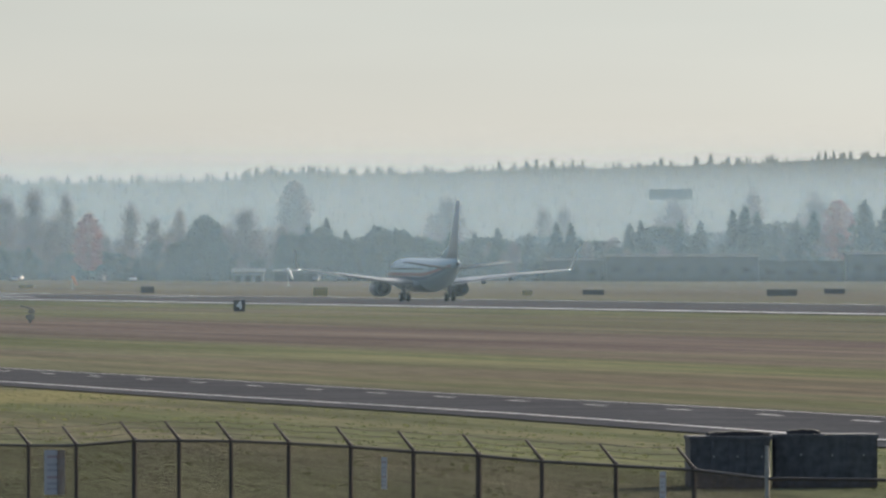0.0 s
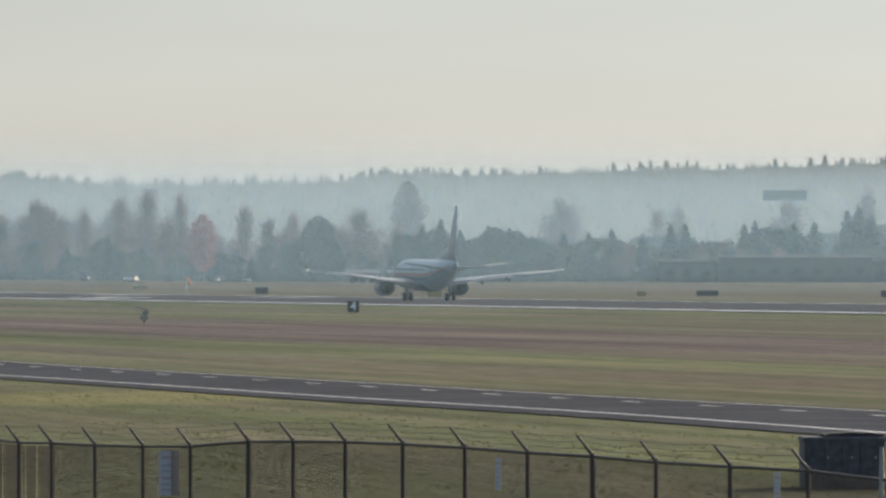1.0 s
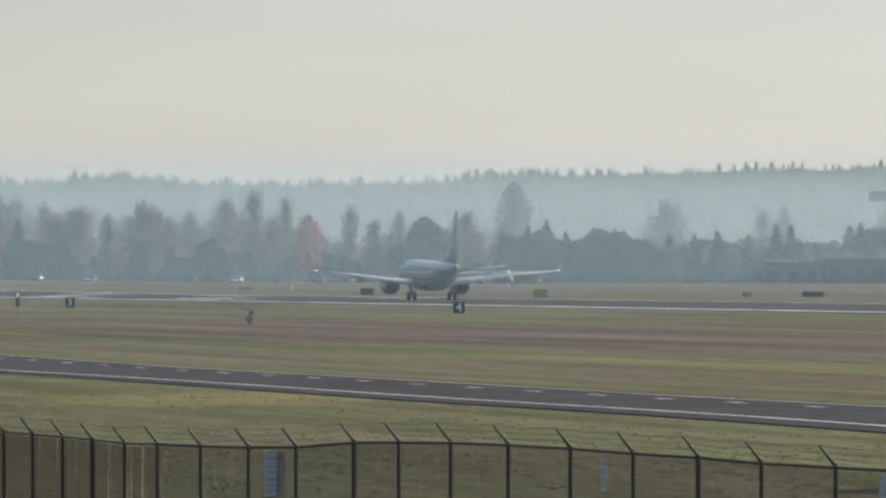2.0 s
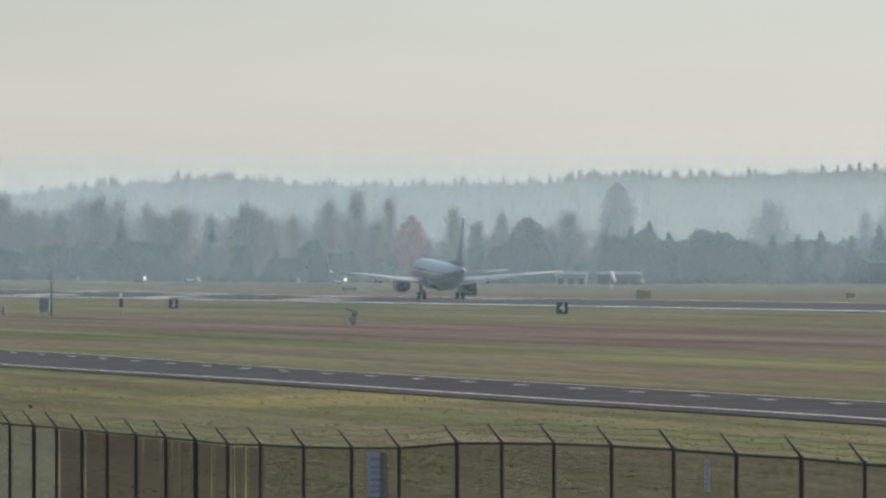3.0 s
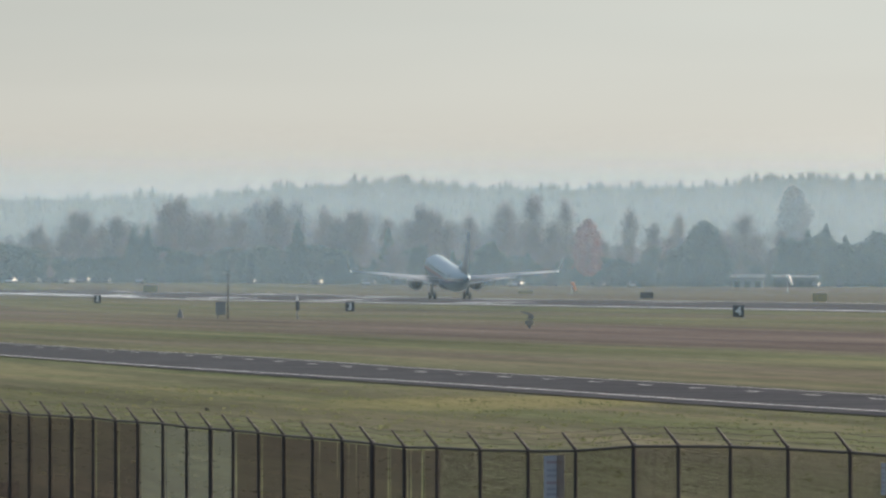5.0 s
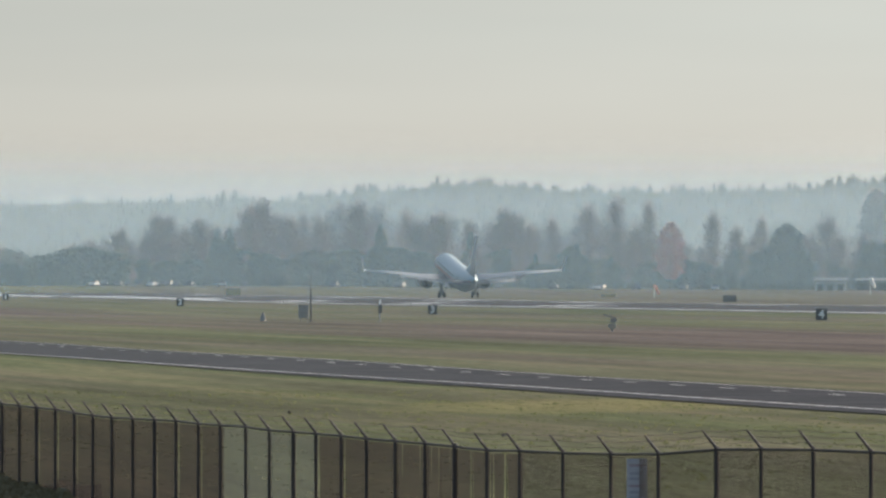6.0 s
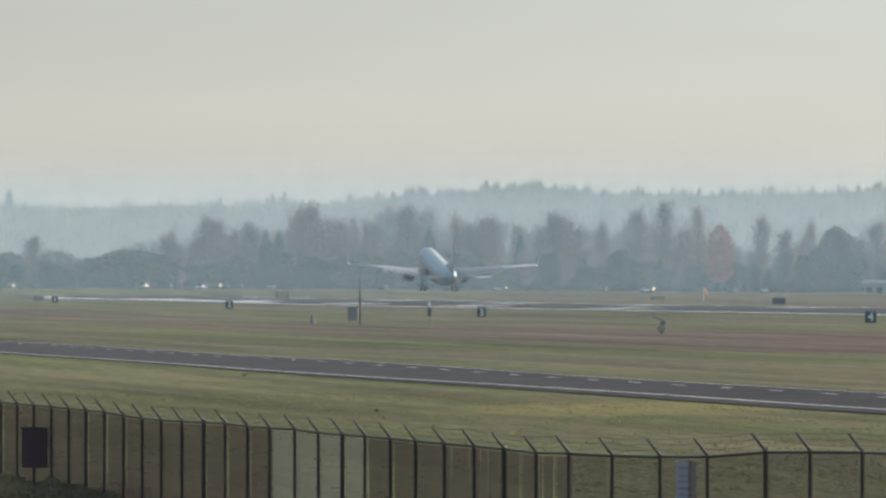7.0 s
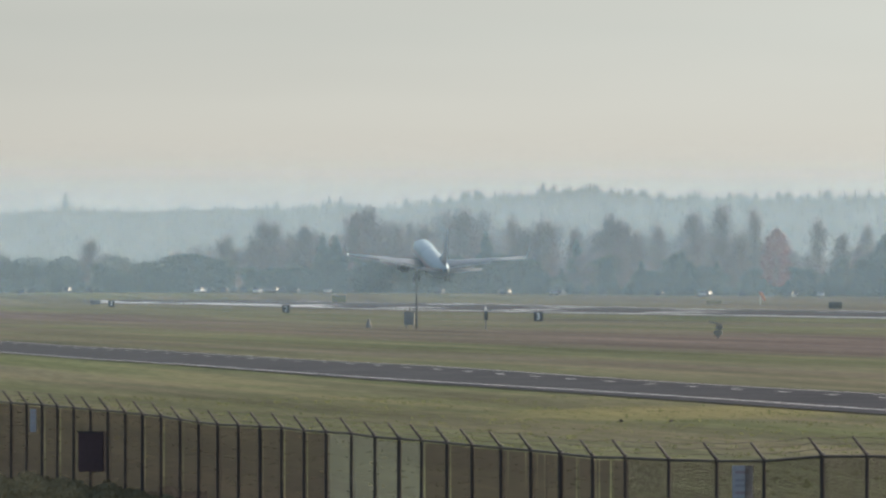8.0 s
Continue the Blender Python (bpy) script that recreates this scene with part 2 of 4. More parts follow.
    l.new(b.outputs[0], p.inputs["Normal"])
    return m


def make_ground():
    """One sheet from behind the camera to the horizon."""
    ys = [-400, -200, -80, 0, 60, 120] + [160 + 10 * i for i in range(110)] + [1260 + 30 * i for i in range(50)] + [2800, 3000, 3400, 3800, 4300, 4880]
    acr = [-900, -400, -150, -60, -30, -18, -6, 6, 14, 20, 24, 26, 28, 30, 32, 36] + [42 + 12 * i for i in range(26)] + [360, 400, 460, 540, 700, 1000, 1500, 2400]
    bm = bmesh.new()
    rows = []
    for y in ys:
        yy = max(y, 0)
        rows.append([bm.verts.new((a - SLOPE * yy, y, ground(a - SLOPE * yy, yy))) for a in acr])
    for r0, r1 in zip(rows, rows[1:]):
        for i in range(len(acr) - 1):
            bm.faces.new((r0[i], r0[i + 1], r1[i + 1], r1[i]))
    return tagged(obj("ground", bm, grass_material(), smooth=True), "flat airfield grass, green with dry brown strips", "grass", kind="structure")


make_ground()
asphalt = mat("asphalt_runway", (0.095, 0.092, 0.095), 0.95, vary=0.35, scale=0.5, bump=0.15, spec=0.0)
asphalt_road = mat("asphalt_road", (0.088, 0.090, 0.094), 0.95, vary=0.35, scale=0.8, bump=0.2, spec=0.0)
paint_white = mat("road_paint", (0.72, 0.72, 0.70), 0.6, vary=0.2, scale=1.0)


def strip(name, material, a0, a1, y0, y1, up, step=40.0, widen=(0.0, 0.0)):
    """A band along the runway's way; widen moves its two edges out towards the camera further on."""
    n = max(1, int((y1 - y0) / step))
    m = max(1, int(abs(a1 - a0) / 6))
    bm = bmesh.new()
    rows = []
    for i in range(n + 1):
        y = y0 + (y1 - y0) * i / n
        k = ease(400, 600, y)
        b0, b1 = a0 - widen[0] * k, a1 - widen[1] * k
        rows.append([bm.verts.new(along(b0 + (b1 - b0) * j / m, y, up)) for j in range(m + 1)])
    for r0, r1 in zip(rows, rows[1:]):
        for j in range(m):
            bm.faces.new((r0[j], r0[j + 1], r1[j + 1], r1[j]))
    return obj(name, bm, material)


tagged(strip("runway", asphalt, 230.5, 281, 300, 2330, 0.05, 30), "dark grey asphalt runway with white markings", "runway", kind="structure")
for a in (232.0, 278.5):
    tagged(strip("runway_edge_line", paint_white, a, a + 1.5, 320, 2300, 0.09, 30), "white painted runway edge line", "runway line", kind="structure")
for y, n in ((1513, 37), (1668, 45), (1819, 45), (1965, 37), (2118, 24), (2240, 24)):
    for a in (237.5, 240.5, 243.5, 264.5, 267.5, 270.5):
        tagged(strip("runway_marking", paint_white, a, a + (1.6 if n == 45 else 1.4), y - n / 2, y + n / 2, 0.09, 30), "white painted touchdown marking bar on the runway", "runway marking", "touchdown bars", "structure")

for y0, y1, w in ((1905, 2160, 3.2), (2200, 2320, 2.0)):
    tagged(strip("runway_marking", paint_white, 235.2, 235.2 + w, y0, y1, 0.095, 30), "long white painted band near the runway end", "runway marking", kind="structure")

# the service road with its two edge lines and dashes
tagged(strip("service_road", asphalt_road, 65.2, 77.8, 150, 1500, 0.04, 10, (1.7, 0.0)), "dark asphalt perimeter road with white edge lines", "road", kind="structure")
for a in (67.2, 76.8):
    tagged(strip("road_edge_line", paint_white, a, a + (0.27 if a < 70 else 0.16), 150, 1500, 0.07, 10, (3.5, 3.5) if a < 70 else (0.0, 0.0)), "white painted road edge line", "road line", kind="structure")
for i in range(66):
    y = 240 + 12.4 * i
    tagged(strip("lane_dash", paint_white, 74.4, 74.62, y, y + 3.2, 0.07, 10), "white lane dash on the dark road", "road line", "lane dashes", "structure")


# ---- airliner ----
def foil(chord, thick, n=9):
    """A wing section: points (along the chord from the nose, up)."""
    up, low = [], []
    for i in range(n + 1):
        x = 0.5 * (1 - math.cos(math.pi * i / n))
        t = 5 * thick * (0.2969 * math.sqrt(x) - 0.126 * x - 0.3516 * x * x + 0.2843 * x ** 3 - 0.1036 * x ** 4)
        up.append((x * chord, t * chord * 1.15))
        low.append((x * chord, -t * chord * 0.85))
    return up + low[-2:0:-1]


def lifting(bm, stations, sideways=True):
    """Wing, tailplane or fin from stations (span place, nose y, height, chord, thickness)."""
    rings = []
    for s, y, z, c, t in stations:
        rings.append([(s, y - a, z + h) if sideways else (z + h, y - a, s) for a, h in foil(c, t)])
    return loft(bm, rings)


def airliner():
    silver = mat("bare_aluminium", (0.27, 0.355, 0.40), 0.42, 0.5, vary=0.06, scale=0.6)
    wing_grey = mat("wing_grey_paint", (0.17, 0.195, 0.215), 0.35, 0.2, vary=0.08, scale=0.7)
    tail_grey = mat("tailplane_grey", (0.085, 0.095, 0.105), 0.55, 0.1, vary=0.08, scale=0.7)
    fin_grey = mat("fin_paint", (0.27, 0.255, 0.25), 0.45, 0.1, vary=0.1, scale=0.6)
    red = mat("stripe_red", (0.27, 0.105, 0.115), 0.4, vary=0.05)
    white = mat("stripe_white", (0.36, 0.36, 0.37), 0.4, vary=0.05)
    blue = mat("stripe_blue", (0.10, 0.11, 0.18), 0.4, vary=0.05)
    dark = mat("exhaust_dark", (0.05, 0.05, 0.055), 0.6, 0.4, vary=0.2)
    nacelle_mat = mat("nacelle_grey", (0.20, 0.21, 0.24), 0.4, 0.3, vary=0.1)
    rubber = mat("tyre_rubber", (0.025, 0.025, 0.025), 0.8, vary=0.2)
    strut = mat("gear_strut", (0.35, 0.35, 0.36), 0.5, 0.3)
    glass = mat("cabin_glass", (0.07, 0.08, 0.09), 0.3, vary=0.05)
    lamp = glow("wing_tip_lamp", (1.0, 0.97, 0.9), 2.5)
    plane = empty("airliner", pose(0, 0, 0), "twin-engine silver jet airliner with red and blue stripes, taking off", "airplane")
    # fuselage: nose at y 19.6, tail cone at -18.4; (y, centre height, half width, half height)
    body = [(19.6, 2.85, 0.05, 0.05), (19.3, 2.87, 0.45, 0.42), (18.6, 2.95, 0.88, 0.85), (17.6, 3.10, 1.30, 1.30), (16.2, 3.28, 1.66, 1.72), (14.4, 3.36, 1.85, 1.96),
            (12.0, 3.38, 1.88, 2.01), (6.0, 3.38, 1.88, 2.01), (0.0, 3.38, 1.88, 2.01), (-5.0, 3.38, 1.88, 2.01), (-7.5, 3.46, 1.84, 1.92), (-10.0, 3.68, 1.66, 1.70),
            (-12.5, 3.98, 1.36, 1.40), (-15.0, 4.32, 0.96, 1.06), (-17.0, 4.60, 0.58, 0.72), (-18.1, 4.76, 0.33, 0.45), (-18.4, 4.80, 0.22, 0.30)]

    def section(y, zc, w, h, a0=0.0, a1=360.0, n=28, grow=0.0):
        return [((w + grow) * math.sin(radians(a)), y, zc + (h + grow) * math.cos(radians(a))) for a in (a0 + (a1 - a0) * i / n for i in range(n if a1 - a0 >= 360 else n + 1))]

    fus = part("fuselage", loft(bmesh.new(), [section(*s) for s in body]), silver, plane, "polished bare-metal fuselage", True)
    bm = bmesh.new()
    box(bm, -0.05, 0.05, -0.12, 0.12, -0.17, 0.17, 0.03)
    pane_mesh = bpy.data.meshes.new("cabin_window")
    bm.to_mesh(pane_mesh)
    bm.free()
    pane_mesh.materials.append(glass)
    for side in (1, -1):
        for a0, a1, m, word in ((84, 97, red, "red"), (97, 99, white, "white"), (99, 110, blue, "blue")):
            rings = [section(y, zc, w, h, *((a0, a1) if side > 0 else (-a1, -a0)), n=3, grow=0.012) for y, zc, w, h in body[3:15]]
            part("stripe", loft(bmesh.new(), rings, close=False), m, fus, word + " cheat line stripe along the fuselage", True)
        for i in range(37):
            pane = new("cabin_window", pane_mesh)
            pane.parent, pane.location = fus, (side * 1.757, 13.2 - 0.52 * i, 3.98)
        for y in (15.0, -9.3):
            bm = box(bmesh.new(), side * 1.62 - 0.08, side * 1.62 + 0.08, y - 0.4, y + 0.4, 2.9, 4.6, 0.04)
            part("cabin_door", bm, wing_grey, fus, "cabin door")
    bm = bmesh.new()
    for x in (-0.75, -0.27, 0.27, 0.75):
        bmesh.ops.create_cube(bm, size=1, matrix=Matrix.Translation((x, 17.55 - 0.3 * abs(x), 4.08 - 0.1 * abs(x))) @ Euler((radians(38), 0, 0)).to_matrix().to_4x4() @ Matrix.Diagonal((0.42, 0.5, 0.16, 1)))
    part("cockpit_window", bm, glass, fus, "dark cockpit windscreen")
    part("tail_cone", rod(bmesh.new(), (0, -18.38, 4.8), (0, -18.75, 4.84), 0.24, 0.14, 14), dark, fus, "dark tail exhaust")
    # belly fairing between the wings
    part("belly_fairing", loft(bmesh.new(), [section(y, z, w, h) for y, z, w, h in ((7.5, 2.3, 0.9, 0.7), (5, 2.1, 1.9, 0.95), (-1.5, 2.1, 1.95, 0.95), (-4.5, 2.3, 0.9, 0.7))]), wing_grey, fus, "grey belly fairing", True)
    # wings
    for s in (1, -1):
        w = part("wing", lifting(bmesh.new(), [(s * 1.0, 7.6, 2.15, 8.6, 0.14), (s * 5.4, 3.9, 2.62, 4.7, 0.13), (s * 11.0, 0.4, 3.35, 3.0, 0.11), (s * 17.0, -3.2, 3.95, 1.6, 0.10)]), wing_grey, plane, "swept light-grey wing", True)
        part("slat", lifting(bmesh.new(), [(s * 5.9, 4.0, 2.60, 0.5, 0.25), (s * 16.3, -2.5, 3.79, 0.3, 0.25)]), silver, w, "extended leading-edge slat")
        part("flap", lifting(bmesh.new(), [(s * 2.1, -0.75, 2.02, 1.6, 0.08), (s * 5.3, -0.65, 2.42, 1.35, 0.08), (s * 10.8, -2.35, 3.18, 1.0, 0.08)]), wing_grey, w, "lowered trailing-edge flap")
        rings = []
        for z, y, x, c in ((0, -3.2, 17.0, 1.6), (0.35, -3.75, 17.35, 1.25), (1.2, -4.4, 17.62, 0.95), (2.45, -5.2, 17.9, 0.55)):
            rings.append([(s * (x + h * 0.9), y - a, 3.95 + z) for a, h in foil(c, 0.09)])
        part("winglet", loft(bmesh.new(), rings), fin_grey, w, "tall blended winglet", True)
        part("tip_lamp", rod(bmesh.new(), (s * 17.1, -3.75, 4.0), (s * 17.1, -4.95, 4.0), 0.04, 0.06, 8), lamp, w, "white wing-tip light")
        for x, y, z in ((3.2, -0.6, 2.0), (7.0, -0.9, 2.48), (10.2, -2.0, 2.90)):
            rings = [[(s * x + 0.17 * k * math.cos(a), y + dy, z - 0.12 + 0.24 * k * math.sin(a)) for a in (i * math.pi / 5 for i in range(10))] for dy, k in ((1.6, 0.2), (1.0, 0.9), (0.0, 1.0), (-1.0, 0.7), (-1.7, 0.1))]
            part("flap_fairing", loft(bmesh.new(), rings), wing_grey, w, "", True)
        # engine: nacelle, core and pylon
        eng = part("engine", loft(bmesh.new(), [[(s * 4.95 + r * math.cos(a), y, 1.62 + (r if math.sin(a) > -0.4 else r * 0.93) * math.sin(a)) for a in (i * math.pi / 14 for i in range(28))] for y, r in ((6.9, 0.82), (7.05, 0.97), (6.7, 1.10), (5.5, 1.15), (3.9, 1.09), (2.8, 0.95), (2.8, 0.87), (3.7, 0.84))]), nacelle_mat, plane, "grey engine nacelle with dark exhaust", True)
        part("fan_duct", rod(bmesh.new(), (s * 4.95, 3.8, 1.62), (s * 4.95, 3.7, 1.62), 0.88, 0.88, 24), dark, eng)
        part("exhaust_core", loft(bmesh.new(), [[(s * 4.95 + r * math.cos(a), y, 1.62 + r * math.sin(a)) for a in (i * math.pi / 10 for i in range(20))] for y, r in ((3.8, 0.62), (2.7, 0.55), (2.0, 0.40), (2.0, 0.28), (1.4, 0.05))]), dark, eng, "dark exhaust cone", True)
        part("pylon", lifting(bmesh.new(), [(1.62 + 0.9, 5.8, s * 4.95, 4.2, 0.08), (2.85, 4.6, s * 4.95, 3.8, 0.08)], sideways=False), wing_grey, eng, "", True)
        # tailplane
        part("tailplane", lifting(bmesh.new(), [(s * 0.4, -13.6, 4.15, 4.3, 0.10), (s * 6.7, -17.3, 4.95, 1.7, 0.09)]), tail_grey, plane, "grey tailplane", True)
        # main gear
        gear = part("main_gear", rod(bmesh.new(), (s * 2.86, 0.15, 2.3), (s * 2.86, 0.0, 0.57), 0.16, 0.13, 10), strut, plane, "main landing gear leg", True)
        part("axle", rod(bmesh.new(), (s * 2.86 - 0.55, 0, 0.57), (s * 2.86 + 0.55, 0, 0.57), 0.08), strut, gear)
        part("side_brace", rod(bmesh.new(), (s * 1.5, 0.1, 1.9), (s * 2.86, 0.0, 1.1), 0.07), strut, gear)
        part("gear_door", box(bmesh.new(), s * 3.12 - 0.03, s * 3.12 + 0.03, -0.4, 0.4, 1.1, 2.3, 0.02), wing_grey, gear)
        for dx in (-0.43, 0.43):
            tyre(s * 2.86 + dx, 0, 0.565, 0.565, 0.42, rubber, strut, gear)
    # fin with its dorsal fillet
    fin = part("fin", lifting(bmesh.new(), [(5.0, -10.6, 0, 7.3, 0.09), (6.3, -12.9, 0, 5.2, 0.09), (12.5, -17.5, 0, 1.7, 0.09)], sideways=False), fin_grey, plane, "tall silver-grey tail fin", True)
    part("dorsal_fillet", lifting(bmesh.new(), [(5.0, -6.6, 0, 5.0, 0.06), (6.9, -12.4, 0, 1.2, 0.12)], sideways=False), silver, fin, "", True)
    nose = part("nose_gear", rod(bmesh.new(), (0, 15.6, 1.7), (0, 15.6, 0.36), 0.10, 0.08, 10), strut, plane, "nose landing gear leg", True)
    for dx in (-0.24, 0.24):
        tyre(dx, 15.6, 0.345, 0.345, 0.2, rubber, strut, nose)
    return plane


def tyre(x, y, z, r, w, rubber, hub, parent):
    prof = [(-0.5, 0.62), (-0.5, 0.86), (-0.38, 0.97), (0, 1.0), (0.38, 0.97), (0.5, 0.86), (0.5, 0.62)]
    rings = [[(x + w * p, y + r * q * math.cos(a), z + r * q * math.sin(a)) for a in (i * math.pi / 10 for i in range(20))] for p, q in prof]
    t = part("tyre", loft(bmesh.new(), rings), rubber, parent, "black tyre", True)
    part("hub", rod(bmesh.new(), (x - w * 0.52, y, z), (x + w * 0.52, y, z), r * 0.55, seg=14), hub, t)
    return t


plane = airliner()
CENTRE = 255.5                        # the runway's centre line
HEADING = math.degrees(math.atan(SLOPE)) + 0.4
FLIGHT = [  # seconds, metres ahead, height of the main wheels over the runway, nose up, right wing down, legs stretched
    (0.0, 1264.5, 0.0, 0.2, 0.0, 0.0), (0.5, 1301, 0.0, 0.2, 0.0, 0.02), (1.0, 1338, 0.0, 0.3, 0.0, 0.05), (1.5, 1375.5, 0.0, 0.5, 0.0, 0.08), (2.2, 1428, 0.0, 1.2, 0.0, 0.12), (3.0, 1489.5, 0.0, 2.4, 0.0, 0.2),
    (3.5, 1529, 0.0, 3.3, 0.0, 0.27), (4.0, 1568.5, 0.0, 4.3, 0.0, 0.34), (4.5, 1608, 0.05, 5.2, 0.0, 0.4), (5.2, 1664.5, 0.22, 6.4, 0.0, 0.48), (6.0, 1730, 0.7, 7.5, 0.0, 0.5), (6.5, 1772, 1.3, 8.1, 0.15, 0.5),
    (7.0, 1813.5, 2.15, 8.6, 0.4, 0.5), (7.5, 1855, 3.3, 9.0, 0.8, 0.5), (8.0, 1897.5, 4.5, 9.3, 1.1, 0.5),
]


# ---- haze: upright tinted sheets stand in for it and scatter the daylight, one behind the other ----
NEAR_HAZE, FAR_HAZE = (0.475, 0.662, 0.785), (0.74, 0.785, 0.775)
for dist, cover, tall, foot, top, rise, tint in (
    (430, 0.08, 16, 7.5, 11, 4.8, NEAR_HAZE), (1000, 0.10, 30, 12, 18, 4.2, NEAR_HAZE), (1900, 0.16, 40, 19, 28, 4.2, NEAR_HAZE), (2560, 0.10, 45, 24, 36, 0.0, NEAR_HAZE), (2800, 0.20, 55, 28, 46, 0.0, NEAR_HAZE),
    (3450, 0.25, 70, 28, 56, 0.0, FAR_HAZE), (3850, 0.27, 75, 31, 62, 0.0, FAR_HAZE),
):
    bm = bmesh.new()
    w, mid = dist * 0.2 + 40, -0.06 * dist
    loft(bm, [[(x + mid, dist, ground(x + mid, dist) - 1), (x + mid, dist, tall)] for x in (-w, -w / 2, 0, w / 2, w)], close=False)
    tagged(obj("haze", bm, veil("haze", tint, cover, top, 0.05, foot, rise)), "thin bluish sheet standing in for haze over the airfield", "haze", kind="structure")

# ---- far wooded hills ----
far_wood = mat("far_forest", (0.045, 0.065, 0.040), 0.9, vary=0.3, scale=0.03, island=0.2, spec=0.0)


def hill(name, d, depth, profile, firs, seed, size, label):
    """A ridge with its wood: profile is (bearing, height); trees crowd its crest and front."""
    rnd = random.Random(seed)

    def crest(b):
        for (b0, h0), (b1, h1) in zip(profile, profile[1:]):
            if b <= b1 or b1 == profile[-1][0]:
                t = (b - b0) / (b1 - b0)
                t = t * t * (3 - 2 * t)
                break
        return 3.6 + h0 + (h1 - h0) * t + 1.2 * noise.noise((b * 0.09, seed, 0)) + 0.6 * noise.noise((b * 0.4, seed, 3))

    bm = bmesh.new()
    b0, b1 = profile[0][0], profile[-1][0]
    rings = []
    for i in range(161):
        b = b0 + (b1 - b0) * i / 160
        h = crest(b)
        rings.append([(b / 1000 * (d - depth * (1 - q)), d - depth * (1 - q), 1.5 + (h - 1.5) * q ** 0.8) for q in (0, 0.25, 0.5, 0.75, 1.0)])
    loft(bm, rings, close=False)
    tagged(obj(name, bm, far_wood, True), label, "hill", kind="structure")
    verts, faces = [], []
    for i in range(firs):
        b = rnd.uniform(b0, b1)
        q = 1.0 if i % 7 == 0 else rnd.uniform(0.15, 1.0)
        y = d - depth * (1 - q) - 2
        z = 1.5 + (crest(b) - 1.5) * q ** 0.8 - 0.8
        tall = size * (0.35 + 1.1 * rnd.random() ** 2) * (1.7 if rnd.random() < 0.015 else 1) * (1.1 + 0.5 * noise.noise((b * 0.25, 7, seed)))
        r = tall * rnd.uniform(0.22, 0.40)
        round_top = rnd.random() < 0.45
        for z0, z1, k in ((0, 0.55, 1.0), (0.3, 0.8, 0.72), (0.6, 1.0, 0.55 if round_top else 0.4)):
            n = len(verts)
            turn = rnd.random() * 6
            for j in range(6):
                rr = r * k * rnd.uniform(0.7, 1.25)
                verts.append((b / 1000 * y + rr * math.cos(turn + j * 1.047), y + rr * math.sin(turn + j * 1.047), z + tall * z0))
            verts.append((b / 1000 * y + r * rnd.uniform(-0.15, 0.15), y, z + tall * z1 * (0.85 if round_top else 1)))
            faces += [(n + j, n + (j + 1) % 6, n + 6) for j in range(6)]
    me = bpy.data.meshes.new("far_wood")
    me.from_pydata(verts, [], faces)
    me.materials.append(far_wood)
    tagged(new("far_wood", me), "dense far conifer wood on the hill, pale in the haze", "forest", kind="stuff")


hill("hill_far", 4780, 150, [(-127.19, 34.60), (-99.35, 36.73), (-79.30, 38.33), (-62.04, 36.73), (-38.09, 39.93), (0.89, 42.59), (15.37, 48.98), (28.74, 45.25), (62.15, 49.25)], 1800, 3, 2.0, "pale blue far ridge in the haze")
hill("hill_near", 4250, 300, [(-127.19, 30.29), (-93.78, 31.71), (-74.85, 33.61), (-62.04, 38.34), (-53.68, 40.71), (-45.89, 37.87), (-32.52, 37.87), (-21.38, 38.81), (-14.70, 41.66), (0.89, 42.13), (14.81, 44.02), (28.74, 45.92), (43.66, 48.76), (62.15, 50.18)], 6400, 5, 3.3, "wooded blue-grey ridge beyond the airfield")

# ---- trees ----
bark = mat("bark", (0.10, 0.075, 0.055), 0.9, vary=0.4, scale=2.0)
leaf_brown = mat("autumn_brown_leaves", (0.205, 0.118, 0.112), 0.8, vary=0.45, scale=0.4, island=0.5, spec=0.1, thin=0.2)
leaf_tan = mat("autumn_tan_leaves", (0.240, 0.146, 0.120), 0.8, vary=0.4, scale=0.4, island=0.5, spec=0.1, thin=0.2)
leaf_red = mat("autumn_red_leaves", (0.400, 0.105, 0.085), 0.8, vary=0.4, scale=0.4, island=0.5, spec=0.1, thin=0.2)
leaf_green = mat("conifer_needles", (0.018, 0.032, 0.022), 0.9, vary=0.4, scale=0.5, island=0.5, spec=0.05, thin=0.04)
leaf_olive = mat("olive_leaves", (0.050, 0.056, 0.034), 0.85, vary=0.4, scale=0.5, island=0.5, spec=0.1, thin=0.2)


def leaf(verts, faces, p, s, rnd):
    n = len(verts)
    u = Vector((rnd.gauss(0, 1), rnd.gauss(0, 1), rnd.gauss(0, 1))).normalized()
    v = u.orthogonal().normalized() * s * rnd.uniform(0.4, 0.8)
    u = u * s
    verts += [p - u, p - v, p + u * rnd.uniform(0.7, 1.2), p + v]
    faces.append((n, n + 1, n + 2, n + 3))


def crown_part(name, verts, faces, material, parent, label):
    me = bpy.data.meshes.new(name)
    me.from_pydata([tuple(v) for v in verts], [], faces)
    me.materials.append(material)
    ob = new(name, me)
    ob.parent = parent
    return tagged(ob, label)


def profile(q, low, taper):
    """Half width of a crown, as a share, at the share q of its height."""
    rise = min(1.0, max(0.0, (q - low) / 0.16)) ** 0.5
    return rise * math.sqrt(max(0.0, 1 - max(0.0, (q - 0.42) / 0.58) ** 3)) * (1 - taper * q)


